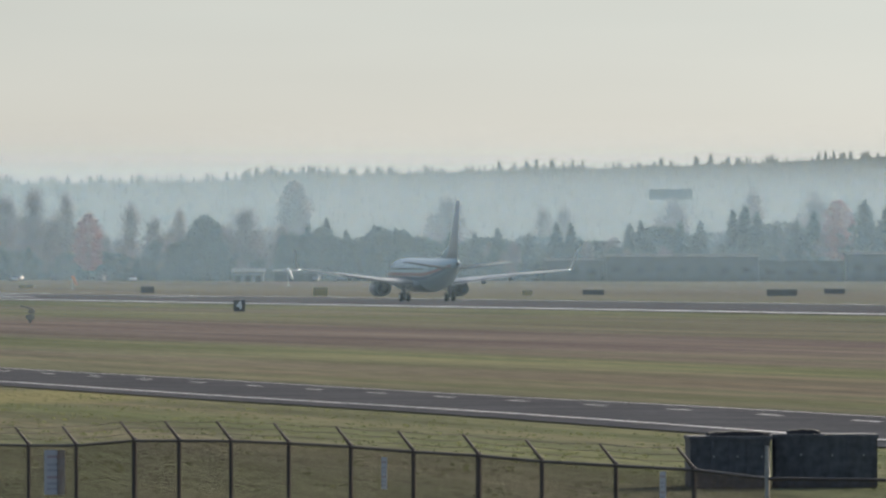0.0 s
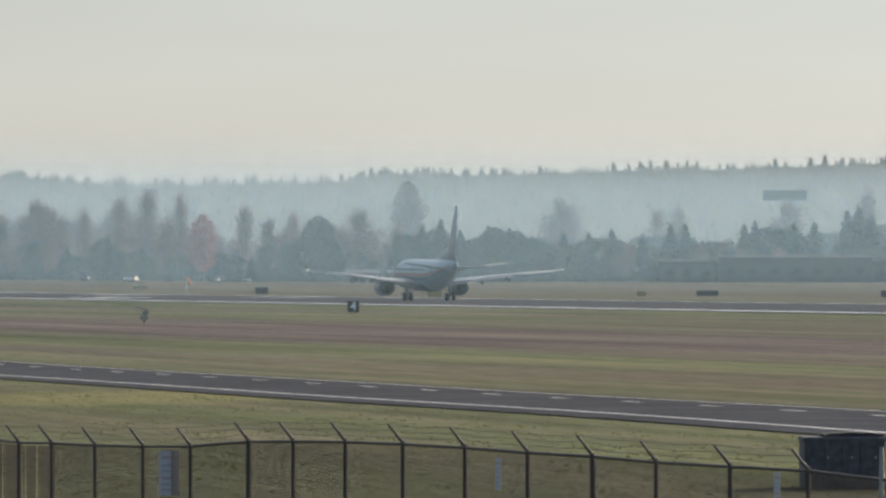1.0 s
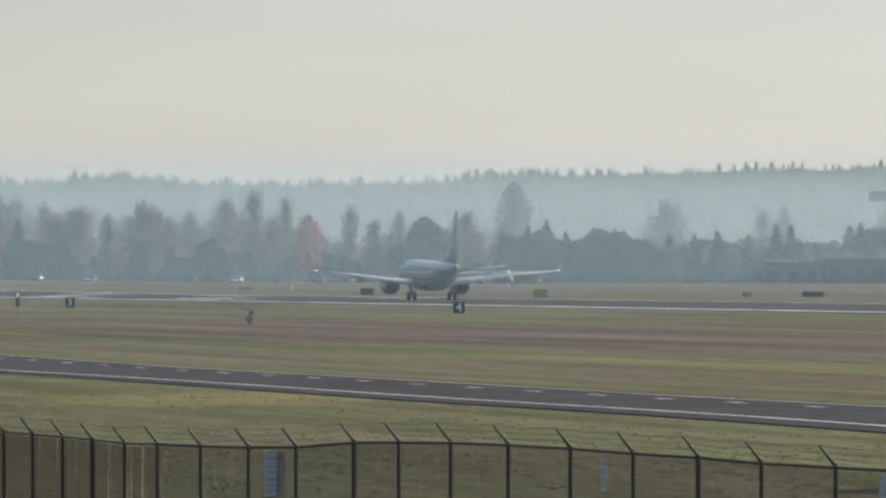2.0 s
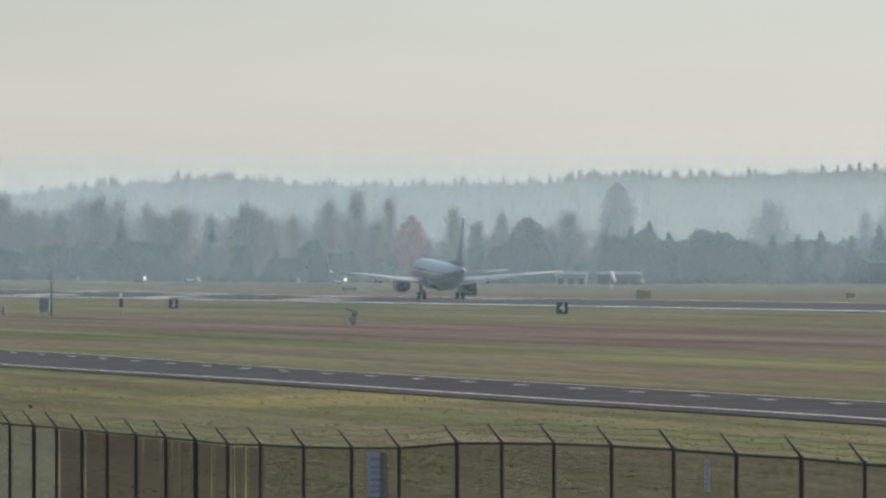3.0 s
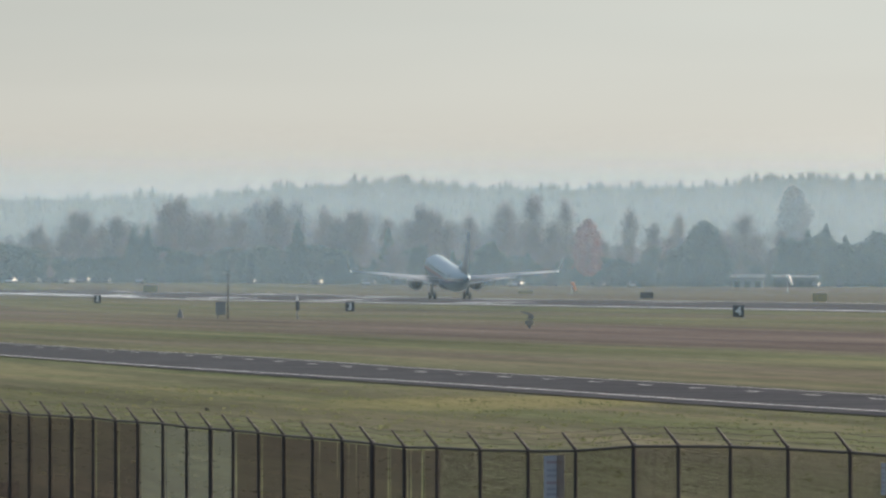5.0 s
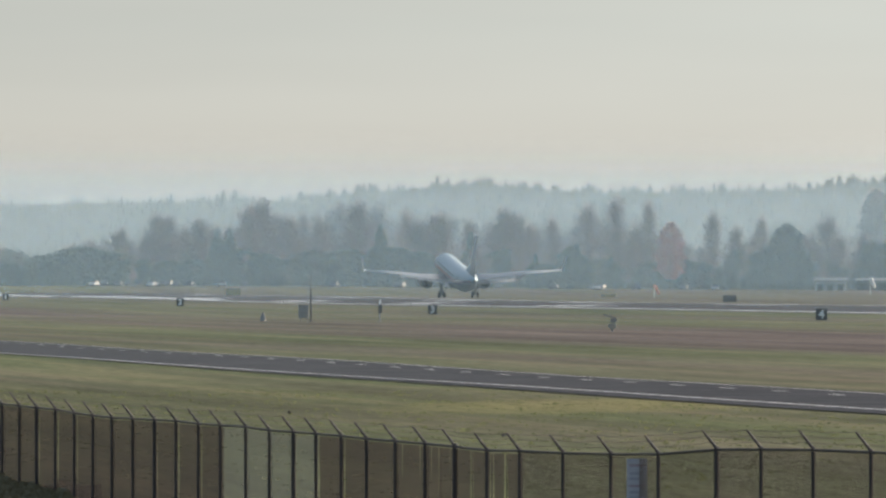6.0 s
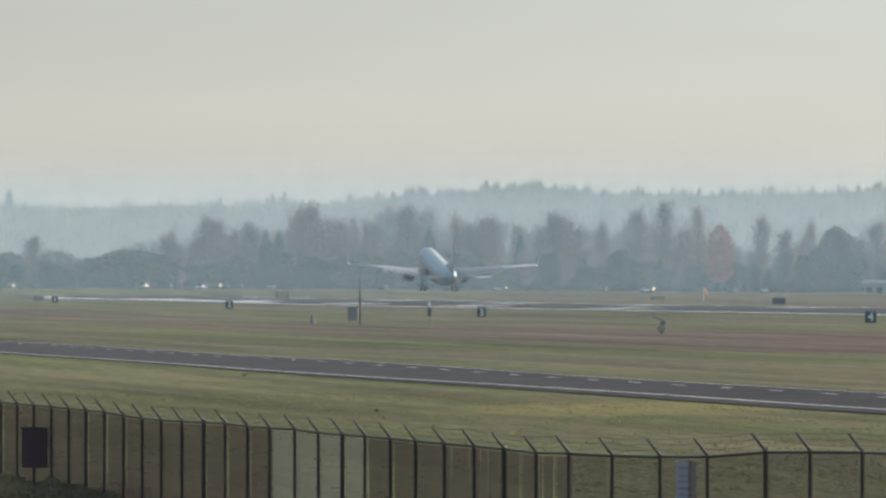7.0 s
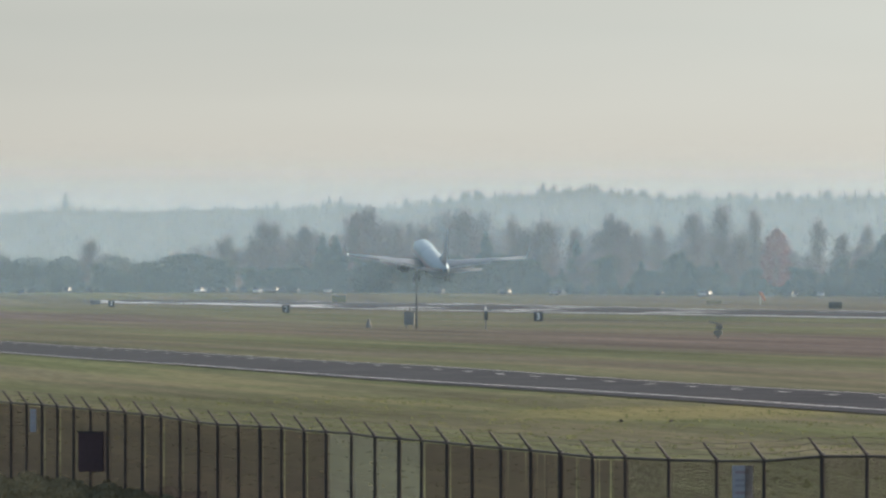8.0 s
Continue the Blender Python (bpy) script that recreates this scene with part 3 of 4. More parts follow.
def broadleaf(seed, tall, wide, material, label, leaves=3000, low=0.12, size=0.36, name="broadleaf_tree", taper=0.0):
    """Trunk with limbs; a close crown of many small leaves with a lumpy, uneven outline."""
    rnd = random.Random(seed)
    tree = empty(name, pose(0, 0, -200), label, "tree")
    bm = rod(bmesh.new(), (0, 0, -0.3), (0, 0, tall * 0.9), tall * 0.018, 0.04, 7)
    for i in range(12):
        z, a = tall * rnd.uniform(0.2, 0.7), i * 2.4
        r = wide * 0.4 * profile(z / tall + 0.15, low, taper)
        rod(bm, (0, 0, z), (r * math.cos(a), r * math.sin(a), z + tall * 0.15), tall * 0.006, 0.03, 5)
    part("trunk", bm, bark, tree, "dark grey-brown trunk with forked limbs")
    verts, faces = [], []
    while len(faces) < leaves:
        q, a = rnd.uniform(low, 1.0), rnd.uniform(0, 2 * math.pi)
        f = profile(q, low, taper)
        if rnd.random() > f + 0.1:
            continue
        lump = 0.92 + 0.42 * noise.noise((1.6 * math.cos(a), 1.6 * math.sin(a), q * tall * 0.42 + seed)) + 0.2 * noise.noise((4 * math.cos(a), 4 * math.sin(a), q * tall * 1.1 + seed))
        r = wide * 0.5 * f * lump * rnd.random() ** 0.4
        leaf(verts, faces, Vector((r * math.cos(a), r * math.sin(a), q * tall)), size * rnd.uniform(0.5, 1.2), rnd)
    crown_part("crown", verts, faces, material, tree, "")
    return tree


def bare_tree(seed, tall, wide, material, label, branches=34, leaves=3600, size=0.25):
    """A half-bare autumn tree: upswept branches, fine twigs and the last small leaves along them."""
    rnd = random.Random(seed)
    tree = empty("broadleaf_tree", pose(0, 0, -200), label, "tree")
    bm = rod(bmesh.new(), (0, 0, -0.3), (0, 0, tall * 0.55), tall * 0.017, tall * 0.009, 7)
    rod(bm, (0, 0, tall * 0.55), (0.2, 0, tall * 0.97), tall * 0.009, 0.02, 6)
    verts, faces = [], []
    for i in range(branches):
        q = 0.10 + 0.75 * (i + rnd.random()) / branches
        top = min(0.99, q + rnd.uniform(0.14, 0.34))
        a = i * 2.4 + rnd.uniform(-0.4, 0.4)
        r = wide * 0.5 * profile(top, 0.0, 0.25) * rnd.uniform(0.45, 1.1)
        foot, tip = Vector((0, 0, q * tall)), Vector((r * math.cos(a), r * math.sin(a), top * tall))
        rod(bm, foot, tip, tall * 0.004, 0.015, 4)
        for k in range(3):
            start = foot.lerp(tip, rnd.uniform(0.35, 0.8))
            rod(bm, start, start + Vector((rnd.gauss(0, 0.4), rnd.gauss(0, 0.4), rnd.uniform(0.8, 1.8))) * tall * 0.05, 0.03, 0.01, 3)
        for k in range(leaves // branches):
            t = rnd.random() ** 0.7
            p = foot.lerp(tip, 0.15 + 0.9 * t)
            spread = tall * (0.022 + 0.016 * t)
            leaf(verts, faces, p + Vector((rnd.gauss(0, spread), rnd.gauss(0, spread), rnd.gauss(0, spread * 1.6))), size * rnd.uniform(0.5, 1.3), rnd)
    part("trunk", bm, bark, tree, "dark grey-brown trunk with upswept branches")
    crown_part("crown", verts, faces, material, tree, "")
    return tree


def conifer(seed, tall, wide, material, label, leaves=1500, size=0.5, name="conifer_tree"):
    rnd = random.Random(seed)
    tree = empty(name, pose(0, 0, -200), label, "tree")
    part("trunk", rod(bmesh.new(), (0, 0, -0.3), (0, 0, tall * 0.97), tall * 0.016, 0.03, 7), bark, tree, "straight brown trunk")
    verts, faces = [], []
    arms = 90
    for i in range(arms):
        q = (i + rnd.random()) / arms
        z = tall * (0.05 + 0.93 * q)
        reach = wide * 0.5 * (1 - q) ** 0.75 * rnd.uniform(0.7, 1.15) + 0.15
        a = i * 2.399
        for k in range(max(3, int(leaves / arms * (1.5 - q)))):
            t = rnd.random() ** 0.6
            p = Vector((reach * t * math.cos(a), reach * t * math.sin(a), z - reach * t * 0.28 + rnd.gauss(0, 0.25)))
            p += Vector((rnd.gauss(0, 1), rnd.gauss(0, 1), 0)) * 0.22 * reach * t
            leaf(verts, faces, p, size * rnd.uniform(0.5, 1.2), rnd)
    crown_part("crown", verts, faces, material, tree, "")
    return tree


KINDS = {}
for key, made in (
    ("B1", bare_tree(11, 18, 10.0, leaf_brown, "tall half-bare brown autumn tree in the haze")),
    ("B2", bare_tree(12, 16, 13.0, leaf_brown, "spreading half-bare brown autumn tree in the haze", 46, 4600)),
    ("B3", bare_tree(13, 17, 7.5, leaf_tan, "slender tan autumn tree with thin leaves", 26, 2600)),
    ("R1", broadleaf(14, 15, 6.6, leaf_red, "red-orange autumn tree in full colour", 2000, low=0.15, size=0.32)),
    ("P1", broadleaf(15, 24, 7.6, leaf_tan, "tall narrow tan poplar above the wood", 5200, low=0.04, size=0.34, taper=0.12)),
    ("O1", broadleaf(16, 9, 10, leaf_olive, "low olive-green bushy tree", 2200, low=0.0, name="bushy_tree")),
    ("O2", broadleaf(17, 8, 13, leaf_green, "wide dark evergreen bush", 2600, low=-0.05, name="evergreen_bush")),
    ("C1", conifer(18, 15, 11, leaf_green, "broad dark green fir in the haze", 2200)),
    ("C2", conifer(19, 13, 5.5, leaf_green, "narrow dark green conifer, pointed top", 1500)),
    ("C3", conifer(20, 14, 8, leaf_green, "dark green spruce among other trees", 1700)),
    ("E1", broadleaf(21, 15, 15, leaf_green, "broad domed dark green pine in the haze", 5200, low=-0.02, name="pine_tree", taper=0.5)),
):
    KINDS[key] = (made, {"B1": (18, 11), "B2": (16, 12), "B3": (17, 8), "R1": (15, 9), "P1": (24, 8.5), "O1": (9, 10), "O2": (8, 13), "C1": (15, 11), "C2": (13, 5.5), "C3": (14, 8), "E1": (15, 14)}[key])
USED = set()


def plant(key, b, d, tall, turn=0.0, fat=1.0):
    made, (h, w) = KINDS[key]
    p = spot(b, d, -0.1)
    s = tall / h
    m = Matrix.LocRotScale(p, Euler((0, 0, turn)), (s * fat, s * fat, s))
    if key not in USED:
        USED.add(key)
        made.matrix_basis = m
    else:
        ob = copy_thing(made, pose(0, 0, 0))
        ob.matrix_basis = m
        tagged(ob, group="trees behind the airfield")


TREES = [  # kind, bearing, metres ahead, height
    ("B1", -43.10, 2720, 21.16), ("B1", -40.32, 2800, 23.34), ("B3", -37.09, 2760, 22.34), ("R1", -34.92, 2640, 17.53), ("B3", -30.85, 2780, 19.95),
    ("B2", -28.35, 2700, 15.55), ("B3", -25.95, 2760, 18.65), ("B2", -19.38, 2680, 17.87), ("P1", -14.65, 2860, 28.19),
    ("C3", -13.31, 2600, 14.78), ("C2", -11.47, 2590, 16.17), ("C2", -15.82, 2600, 12.75), ("C3", -9.58, 2600, 13.33), ("C3", -6.79, 2620, 14.59), ("C3", -4.68, 2620, 14.01),
    ("O2", -2.73, 2600, 11.31), ("B2", 0.33, 3000, 22.47), ("C3", 3.12, 2620, 12.84), ("C3", 5.35, 2640, 13.81), ("C2", 8.41, 2620, 12.55), ("C3", 11.19, 2630, 15.22), ("C3", 12.59, 2630, 15.22),
    ("B3", 12.03, 2950, 21.14), ("B3", 9.80, 2950, 20.15), ("C2", 18.43, 2700, 15.58), ("C2", 19.49, 2700, 16.18), ("O2", 21.22, 2720, 14.47), ("C3", 23.33, 2720, 15.99), ("C3", 25.39, 2720, 15.99),
    ("C2", 28.57, 2700, 19.19), ("C2", 29.74, 2700, 19.79), ("C2", 30.96, 2700, 18.29), ("B3", 30.52, 3000, 25.47), ("O2", 33.47, 2720, 15.69), ("C3", 36.53, 2700, 18.59),
    ("C3", 34.86, 2710, 16.54), ("R1", 38.98, 2680, 21.45), ("C1", 41.54, 2660, 21.30), ("C3", 43.66, 2680, 19.36), ("C1", 46.56, 2680, 20.85), ("B2", 36.53, 3020, 23.61), ("B2", 22.61, 3020, 21.93),
    ("B2", -75.24, 2800, 21.95), ("B1", -76.52, 2760, 19.80), ("B2", -67.61, 2820, 21.57), ("B2", -65.66, 2800, 21.78), ("B2", -63.71, 2840, 21.15), ("C3", -63.60, 2620, 16.20), ("B3", -61.03, 2740, 19.64),
    ("B3", -57.58, 2720, 18.99), ("C3", -54.63, 2700, 15.03), ("B2", -51.46, 2700, 19.62), ("B2", -49.79, 2740, 18.08), ("B1", -46.56, 2720, 17.75), ("C3", -44.22, 2580, 11.84), ("B1", -42.55, 2860, 20.23),
    ("B2", -102.80, 2780, 13.58), ("O1", -100.30, 2700, 10.13), ("O1", -97.12, 2700, 7.44), ("B2", -94.06, 2760, 10.39), ("B3", -89.16, 2740, 15.04), ("B2", -85.82, 2760, 18.37), ("B1", -84.59, 2740, 17.68),
    ("B2", -81.53, 2700, 16.41), ("C3", -79.86, 2640, 15.05), ("C3", -78.47, 2640, 14.95), ("B1", -72.62, 2740, 17.88), ("B1", -69.83, 2740, 18.23), ("O1", -106.03, 2700, 8.02), ("O2", -108.82, 2700, 7.42),
    ("O1", -111.60, 2700, 7.12), ("O2", -114.94, 2700, 7.42), ("O2", -99.91, 2580, 5.00), ("O2", -95.45, 2600, 5.34), ("O2", -84.59, 2580, 6.50), ("O2", -82.08, 2590, 6.80), ("O2", -74.85, 2600, 7.99),
]
rnd = random.Random(4)
for key, b, d, tall in TREES:
    plant(key, b, d, tall, rnd.random() * 6, rnd.uniform(0.9, 1.15) * (1.12 if key == "P1" else 1.0))
for b, tall, fat in ((-23.50, 16.86, 1.05), (-26.29, 10.01, 1.2), (-14.98, 12.58, 1.0), (-11.92, 14.01, 1.15), (-6.24, 14.01, 1.2), (-4.01, 13.16, 1.1), (-44.77, 10.90, 1.2), (-79.30, 12.05, 1.0)):
    plant("E1", b, 2585, tall, b * 40, fat)
# the unbroken under-storey and the thin wood behind
for i in range(176):
    b = -117.73 + i * 0.95 + rnd.uniform(-0.25, 0.25)
    plant(("O1", "C2", "O2", "B2", "C3", "O1", "E1", "B3")[i % 8], b, 2650 + rnd.uniform(-25, 70), rnd.uniform(4.5, 10.5), rnd.random() * 6, rnd.uniform(0.95, 1.5))
for i in range(84):
    b = -97.0 + i * 1.0 + rnd.uniform(-0.4, 0.4)
    full = 0.55 + 0.45 * ease(-97, -82, b)
    plant(("B1", "B2", "B3", "B2")[i % 4], b, 2770 + rnd.uniform(-60, 190), rnd.uniform(13.5, 19.5) * full * (1 - 0.25 * ease(-46, -30, b)), rnd.random() * 6)
for i in range(44):
    b = -14.47 + i * 1.4 + rnd.uniform(-0.5, 0.5)
    plant(("C3", "O2", "B2", "C2")[i % 4], b, 2800 + rnd.uniform(-60, 160), rnd.uniform(9.5, 13.5), rnd.random() * 6, 1.25)

# ---- perimeter fence ----
steel = mat("weathered_steel", (0.056, 0.047, 0.045), 0.7, 0.1, vary=0.25, scale=3.0)
pale_steel = mat("galvanised_steel", (0.24, 0.24, 0.245), 0.45, 0.3, vary=0.3, scale=5.0)
wire_mat = mat("fence_wire", (0.100, 0.074, 0.060), 0.8, 0.1, vary=0.3, scale=2.0)
screen_mat = veil("screen_fabric", (0.054, 0.047, 0.045), 0.84, 900, 0.12, 300)
pale_screen_mat = veil("pale_screen_fabric", (0.112, 0.122, 0.116), 0.66, 900, 0.12, 300)
POSTS = [  # bearing, metres ahead, height of the top rail
    (70.50, 145.0, 1.58), (51.01, 147.0, 1.56), (31.97, 149.0, 1.55), (24.73, 152.0, 1.62), (17.04, 154.8, 1.63), (9.75, 157.7, 1.64), (3.51, 160.5, 1.68), (-2.90, 163.3, 1.69), (-9.08, 166.2, 1.72), (-15.20, 169.0, 1.73),
    (-20.88, 171.8, 1.72), (-26.01, 174.7, 1.68), (-30.41, 177.5, 1.63), (-36.14, 180.3, 1.50), (-40.82, 183.1, 1.45), (-45.55, 186.0, 1.42), (-49.84, 188.9, 1.41), (-53.07, 191.9, 1.37), (-56.25, 194.9, 1.39), (-59.20, 197.9, 1.40),
    (-62.15, 200.9, 1.40), (-64.99, 203.9, 1.40), (-67.49, 206.9, 1.41), (-70.00, 209.9, 1.41), (-72.23, 212.9, 1.40), (-74.62, 215.9, 1.39), (-76.96, 218.9, 1.42), (-79.47, 221.9, 1.41), (-81.64, 224.9, 1.40), (-83.87, 227.9, 1.42),
    (-85.98, 230.9, 1.40), (-88.16, 233.9, 1.39), (-90.22, 236.9, 1.37), (-92.11, 239.9, 1.38), (-93.95, 242.9, 1.40), (-95.84, 245.9, 1.45), (-97.68, 248.9, 1.45), (-99.40, 251.9, 1.46), (-101.13, 254.9, 1.47), (-102.86, 257.9, 1.46),
    (-104.53, 260.9, 1.47), (-106.14, 263.9, 1.47), (-107.65, 266.9, 1.47), (-109.21, 269.9, 1.46), (-110.76, 272.9, 1.46), (-112.32, 275.9, 1.46), (-113.88, 278.9, 1.46),
]


def fence():
    f = empty("perimeter_fence", pose(0, 0, 0), "weathered chain-link airport fence with barbed wire on slanted arms", "fence", kind="structure")
    tops = [Vector((b * d / 1000, d, z)) for b, d, z in POSTS]
    for i, p in enumerate(tops):
        foot = ground(p.x, p.y) - 0.2
        bm = bmesh.new()
        r = 0.036 if i % 6 else 0.048
        rod(bm, (p.x, p.y, foot), (p.x, p.y, p.z + 0.03), r, seg=8)
        rod(bm, (p.x, p.y, p.z + 0.03), (p.x, p.y, p.z + 0.06), r * 1.25, r * 0.7, 8)
        if i == 2:
            rod(bm, (p.x, p.y, p.z), (p.x, p.y, p.z + 0.48), 0.045, 0.03, 8)
        post = part("post", bm, pale_steel if i == 2 else steel, f)
        if i > 2:
            part("arm", rod(bmesh.new(), (p.x, p.y, p.z + 0.02), (p.x - 0.250, p.y + 0.10, p.z + 0.335), 0.030, 0.019, 6), steel, post, "slanted arm")
    for k, (p, q) in enumerate(zip(tops, tops[1:])):
        part("top_rail", rod(bmesh.new(), p, q, 0.026, seg=7), steel, f)
        if k > 2:
            for t in (0.35, 0.68, 1.0):
                off = Vector((-0.250 * t, 0.10 * t, 0.02 + 0.31 * t))
                mid = (p + q) / 2 + off + Vector((0, 0, -0.025))
                bm = rod(bmesh.new(), p + off, mid, 0.006, seg=3)
                rod(bm, mid, q + off, 0.006, seg=3)
                part("barbed_wire", bm, wire_mat, f)
        # woven wire: two sets of slanting strands; the screened bays hide it
        way = q - p
        span = way.length
        z0p, z0q = ground(p.x, p.y) + 0.04, ground(q.x, q.y) + 0.04
        tall = min(p.z - z0p, q.z - z0q)
        side = Vector((way.y, -way.x, 0)).normalized() * 0.0036
        verts, faces = [], []
        step = 0.062
        n = int((span + tall) / step) if k < 16 else 0
        for s in (1, -1):
            for i in range(n):
                u0 = -tall + i * step
                a, b = max(0, u0), min(span, u0 + tall)
                if b - a < 0.02:
                    continue
                h0, h1 = a - u0, b - u0
                if s < 0:
                    h0, h1 = tall - h0, tall - h1
                v = len(verts)
                for u, h in ((a, h0), (b, h1)):
                    base = p + way * (u / span)
                    c = Vector((base.x, base.y, base.z - tall + h))
                    up = Vector((0, 0, 0.0056))
                    verts += [c - side * s - up * 0.6, c + side * s - up * 0.6, c + up]
                faces += [(v, v + 1, v + 4, v + 3), (v + 1, v + 2, v + 5, v + 4), (v + 2, v, v + 3, v + 5)]
        if n:
            me = bpy.data.meshes.new("wire_mesh")
            me.from_pydata([tuple(x) for x in verts], [], faces)
            me.materials.append(wire_mat)
            ob = new("wire_mesh", me)
            ob.parent = f
            tagged(ob, kind="stuff")
        # wind screens tied to the wire on the long stretch
        if k >= 16:
            pale = 23 <= k <= 26
            bm = bmesh.new()
            off = Vector((way.y, -way.x, 0)).normalized() * 0.07
            torn = random.Random(40 + k)
            slits = sorted(torn.uniform(0.08, 0.92) for _ in range(4 if k < 20 else 0))
            edges = [0.0] + [e for q0 in slits for e in (q0, q0 + torn.uniform(0.012, 0.03))] + [1.0]
            for e0, e1 in zip(edges[::2], edges[1::2]):
                if e1 - e0 < 0.01:
                    continue
                cols = []
                for j in range(4):
                    c = p + way * (e0 + (e1 - e0) * j / 3) + off + Vector((0.012 * math.sin(j * 2.1 + k), 0, 0))
                    cols.append([c + Vector((0, 0, -0.05)), c + Vector((0.01 * math.cos(j + k), 0, -tall * 0.5)), c + Vector((0, 0, -tall + 0.1))])
                loft(bm, cols, close=False)
            part("wind_screen", bm, pale_screen_mat if pale else screen_mat, f, "pale grey wind screen fabric" if pale else "worn brown wind screen fabric with narrow slits")
    return f


fence()


def fence_sign(b, d, top, w, h, turn):
    white, ink, red = SIGN_MATS
    p = Vector((b * d / 1000, d, top))
    s = empty("fence_sign", pose(p.x, p.y - 0.07, p.z, 0, 0, turn), "small white warning sign with faded lettering, wired to the fence", "sign", "fence signs")
    part("plate", box(bmesh.new(), -w / 2, w / 2, -0.006, 0.006, -h, 0, 0.004), white, s)
    for i, (k, c) in enumerate(((0.12, red), (0.30, ink), (0.42, ink), (0.58, red), (0.72, ink), (0.84, ink))):
        part("text_bar", box(bmesh.new(), -w * 0.36, w * (0.36 - 0.06 * (i % 3)), -0.010, -0.0062, -h * (k + 0.06), -h * k), c, s)


SIGN_MATS = (mat("sign_white", (0.40, 0.41, 0.46), 0.5, vary=0.1), mat("sign_ink", (0.30, 0.31, 0.37), 0.6, vary=0.1), mat("sign_red", (0.33, 0.27, 0.30), 0.6, vary=0.1))
fence_sign(-38.26, 181.5, 1.40, 0.37, 0.80, 0)
fence_sign(-5.79, 164.6, 1.58, 0.30, 0.52, -74)
fence_sign(21.66, 153.0, 1.58, 0.30, 0.52, -74)
fence_sign(-108.54, 267.8, 1.35, 0.4, 0.6, -62)

p = Vector((-102.58 * 0.2572, 257.2, -3.72 + 4.6))
board_sign = empty("notice_board", pose(p.x + 0.12, p.y - 0.9, p.z, 0, 0, -8), "dark maroon notice board fixed to the fence", "sign")
part("panel", box(bmesh.new(), -0.42, 0.36, -0.02, 0.02, -0.98, 0.0, 0.01), mat("maroon_board", (0.085, 0.050, 0.055), 0.7, vary=0.2), board_sign)
part("frame", box(bmesh.new(), -0.45, 0.39, -0.025, 0.025, 0.0, 0.05, 0.01), steel, board_sign)

# ---- dark containers behind the fence ----
container_mat = mat("dark_stained_steel", (0.085, 0.088, 0.098), 0.75, 0.1, vary=0.6, scale=1.2, bump=0.3)
lid_mat = mat("black_tarpaulin", (0.014, 0.014, 0.015), 0.85, vary=0.3, scale=2.0)
bolt_mat = mat("worn_bolt", (0.35, 0.36, 0.38), 0.4, 0.6)


def container(b0, b1, d, tall, lid, turn):
    x0, x1 = b0 * d / 1000, b1 * d / 1000
    z = ground((x0 + x1) / 2, d)
    c = empty("container", pose((x0 + x1) / 2, d, z, 0, 0, turn), "dark stained steel container with black covered lid", "container", "containers by the fence")
    w = (x1 - x0) / 2
    body = part("body", box(bmesh.new(), -w, w, 0, 2.2, 0.0, tall, 0.03), container_mat, c)
    part("rim", box(bmesh.new(), -w - 0.03, w + 0.03, -0.03, 2.23, tall - 0.09, tall + 0.01, 0.02), container_mat, body)
    for i in range(5):
        x = -w + 0.06 + (2 * w - 0.2) * i / 4
        part("rib", box(bmesh.new(), x, x + 0.08, -0.05, 0.01, 0.06, tall - 0.10, 0.01), container_mat, body)
    for i in range(3):
        x = -w * 0.6 + w * 0.6 * i
        part("bolt", rod(bmesh.new(), (x + 0.16, -0.06, tall * 0.62), (x + 0.16, 0.0, tall * 0.62), 0.022, seg=8), bolt_mat, body, "worn pale bolt")
    bm = bmesh.new()
    rings = []
    for k in range(9):
        x = lid[0] + (lid[1] - lid[0]) * k / 8
        h = 0.13 * math.sin(math.pi * (0.12 + 0.76 * k / 8)) ** 0.5 + 0.012 * math.sin(k * 2.3)
        rings.append([(x, 0.25, tall - 0.02), (x, 0.35, tall + h * 0.9), (x, 1.1, tall + h), (x, 1.9, tall + h * 0.85), (x, 2.0, tall - 0.02)])
    part("lid", loft(bm, rings), lid_mat, c, "black rounded cover")


container(24.39, 32.30, 229, 1.17, (-0.45, 0.90), 2)
container(32.52, 42.82, 229.6, 1.20, (-0.85, -0.10), -1)

# ---- airfield furniture ----
black = mat("sign_black", (0.018, 0.018, 0.02), 0.5, vary=0.15)
white = mat("sign_figure_white", (0.78, 0.78, 0.75), 0.5, vary=0.06)
dull_grey = mat("sign_dull_grey", (0.05, 0.05, 0.052), 0.6, vary=0.2)
frame_grey = mat("sign_frame_grey", (0.20, 0.20, 0.21), 0.6, 0.2)
tan = mat("faded_yellow_sign", (0.34, 0.27, 0.10), 0.6, vary=0.15)
olive_box = mat("olive_housing", (0.36, 0.35, 0.28), 0.6, vary=0.15)
mast_dark = mat("mast_dark", (0.03, 0.026, 0.026), 0.6, vary=0.15)
grey_box = mat("equipment_grey", (0.24, 0.235, 0.22), 0.6, 0.1, vary=0.2)
orange = mat("orange_fabric", (0.75, 0.22, 0.07), 0.7, vary=0.1)
white_paint = mat("white_gloss_paint", (0.75, 0.76, 0.76), 0.25, vary=0.05)


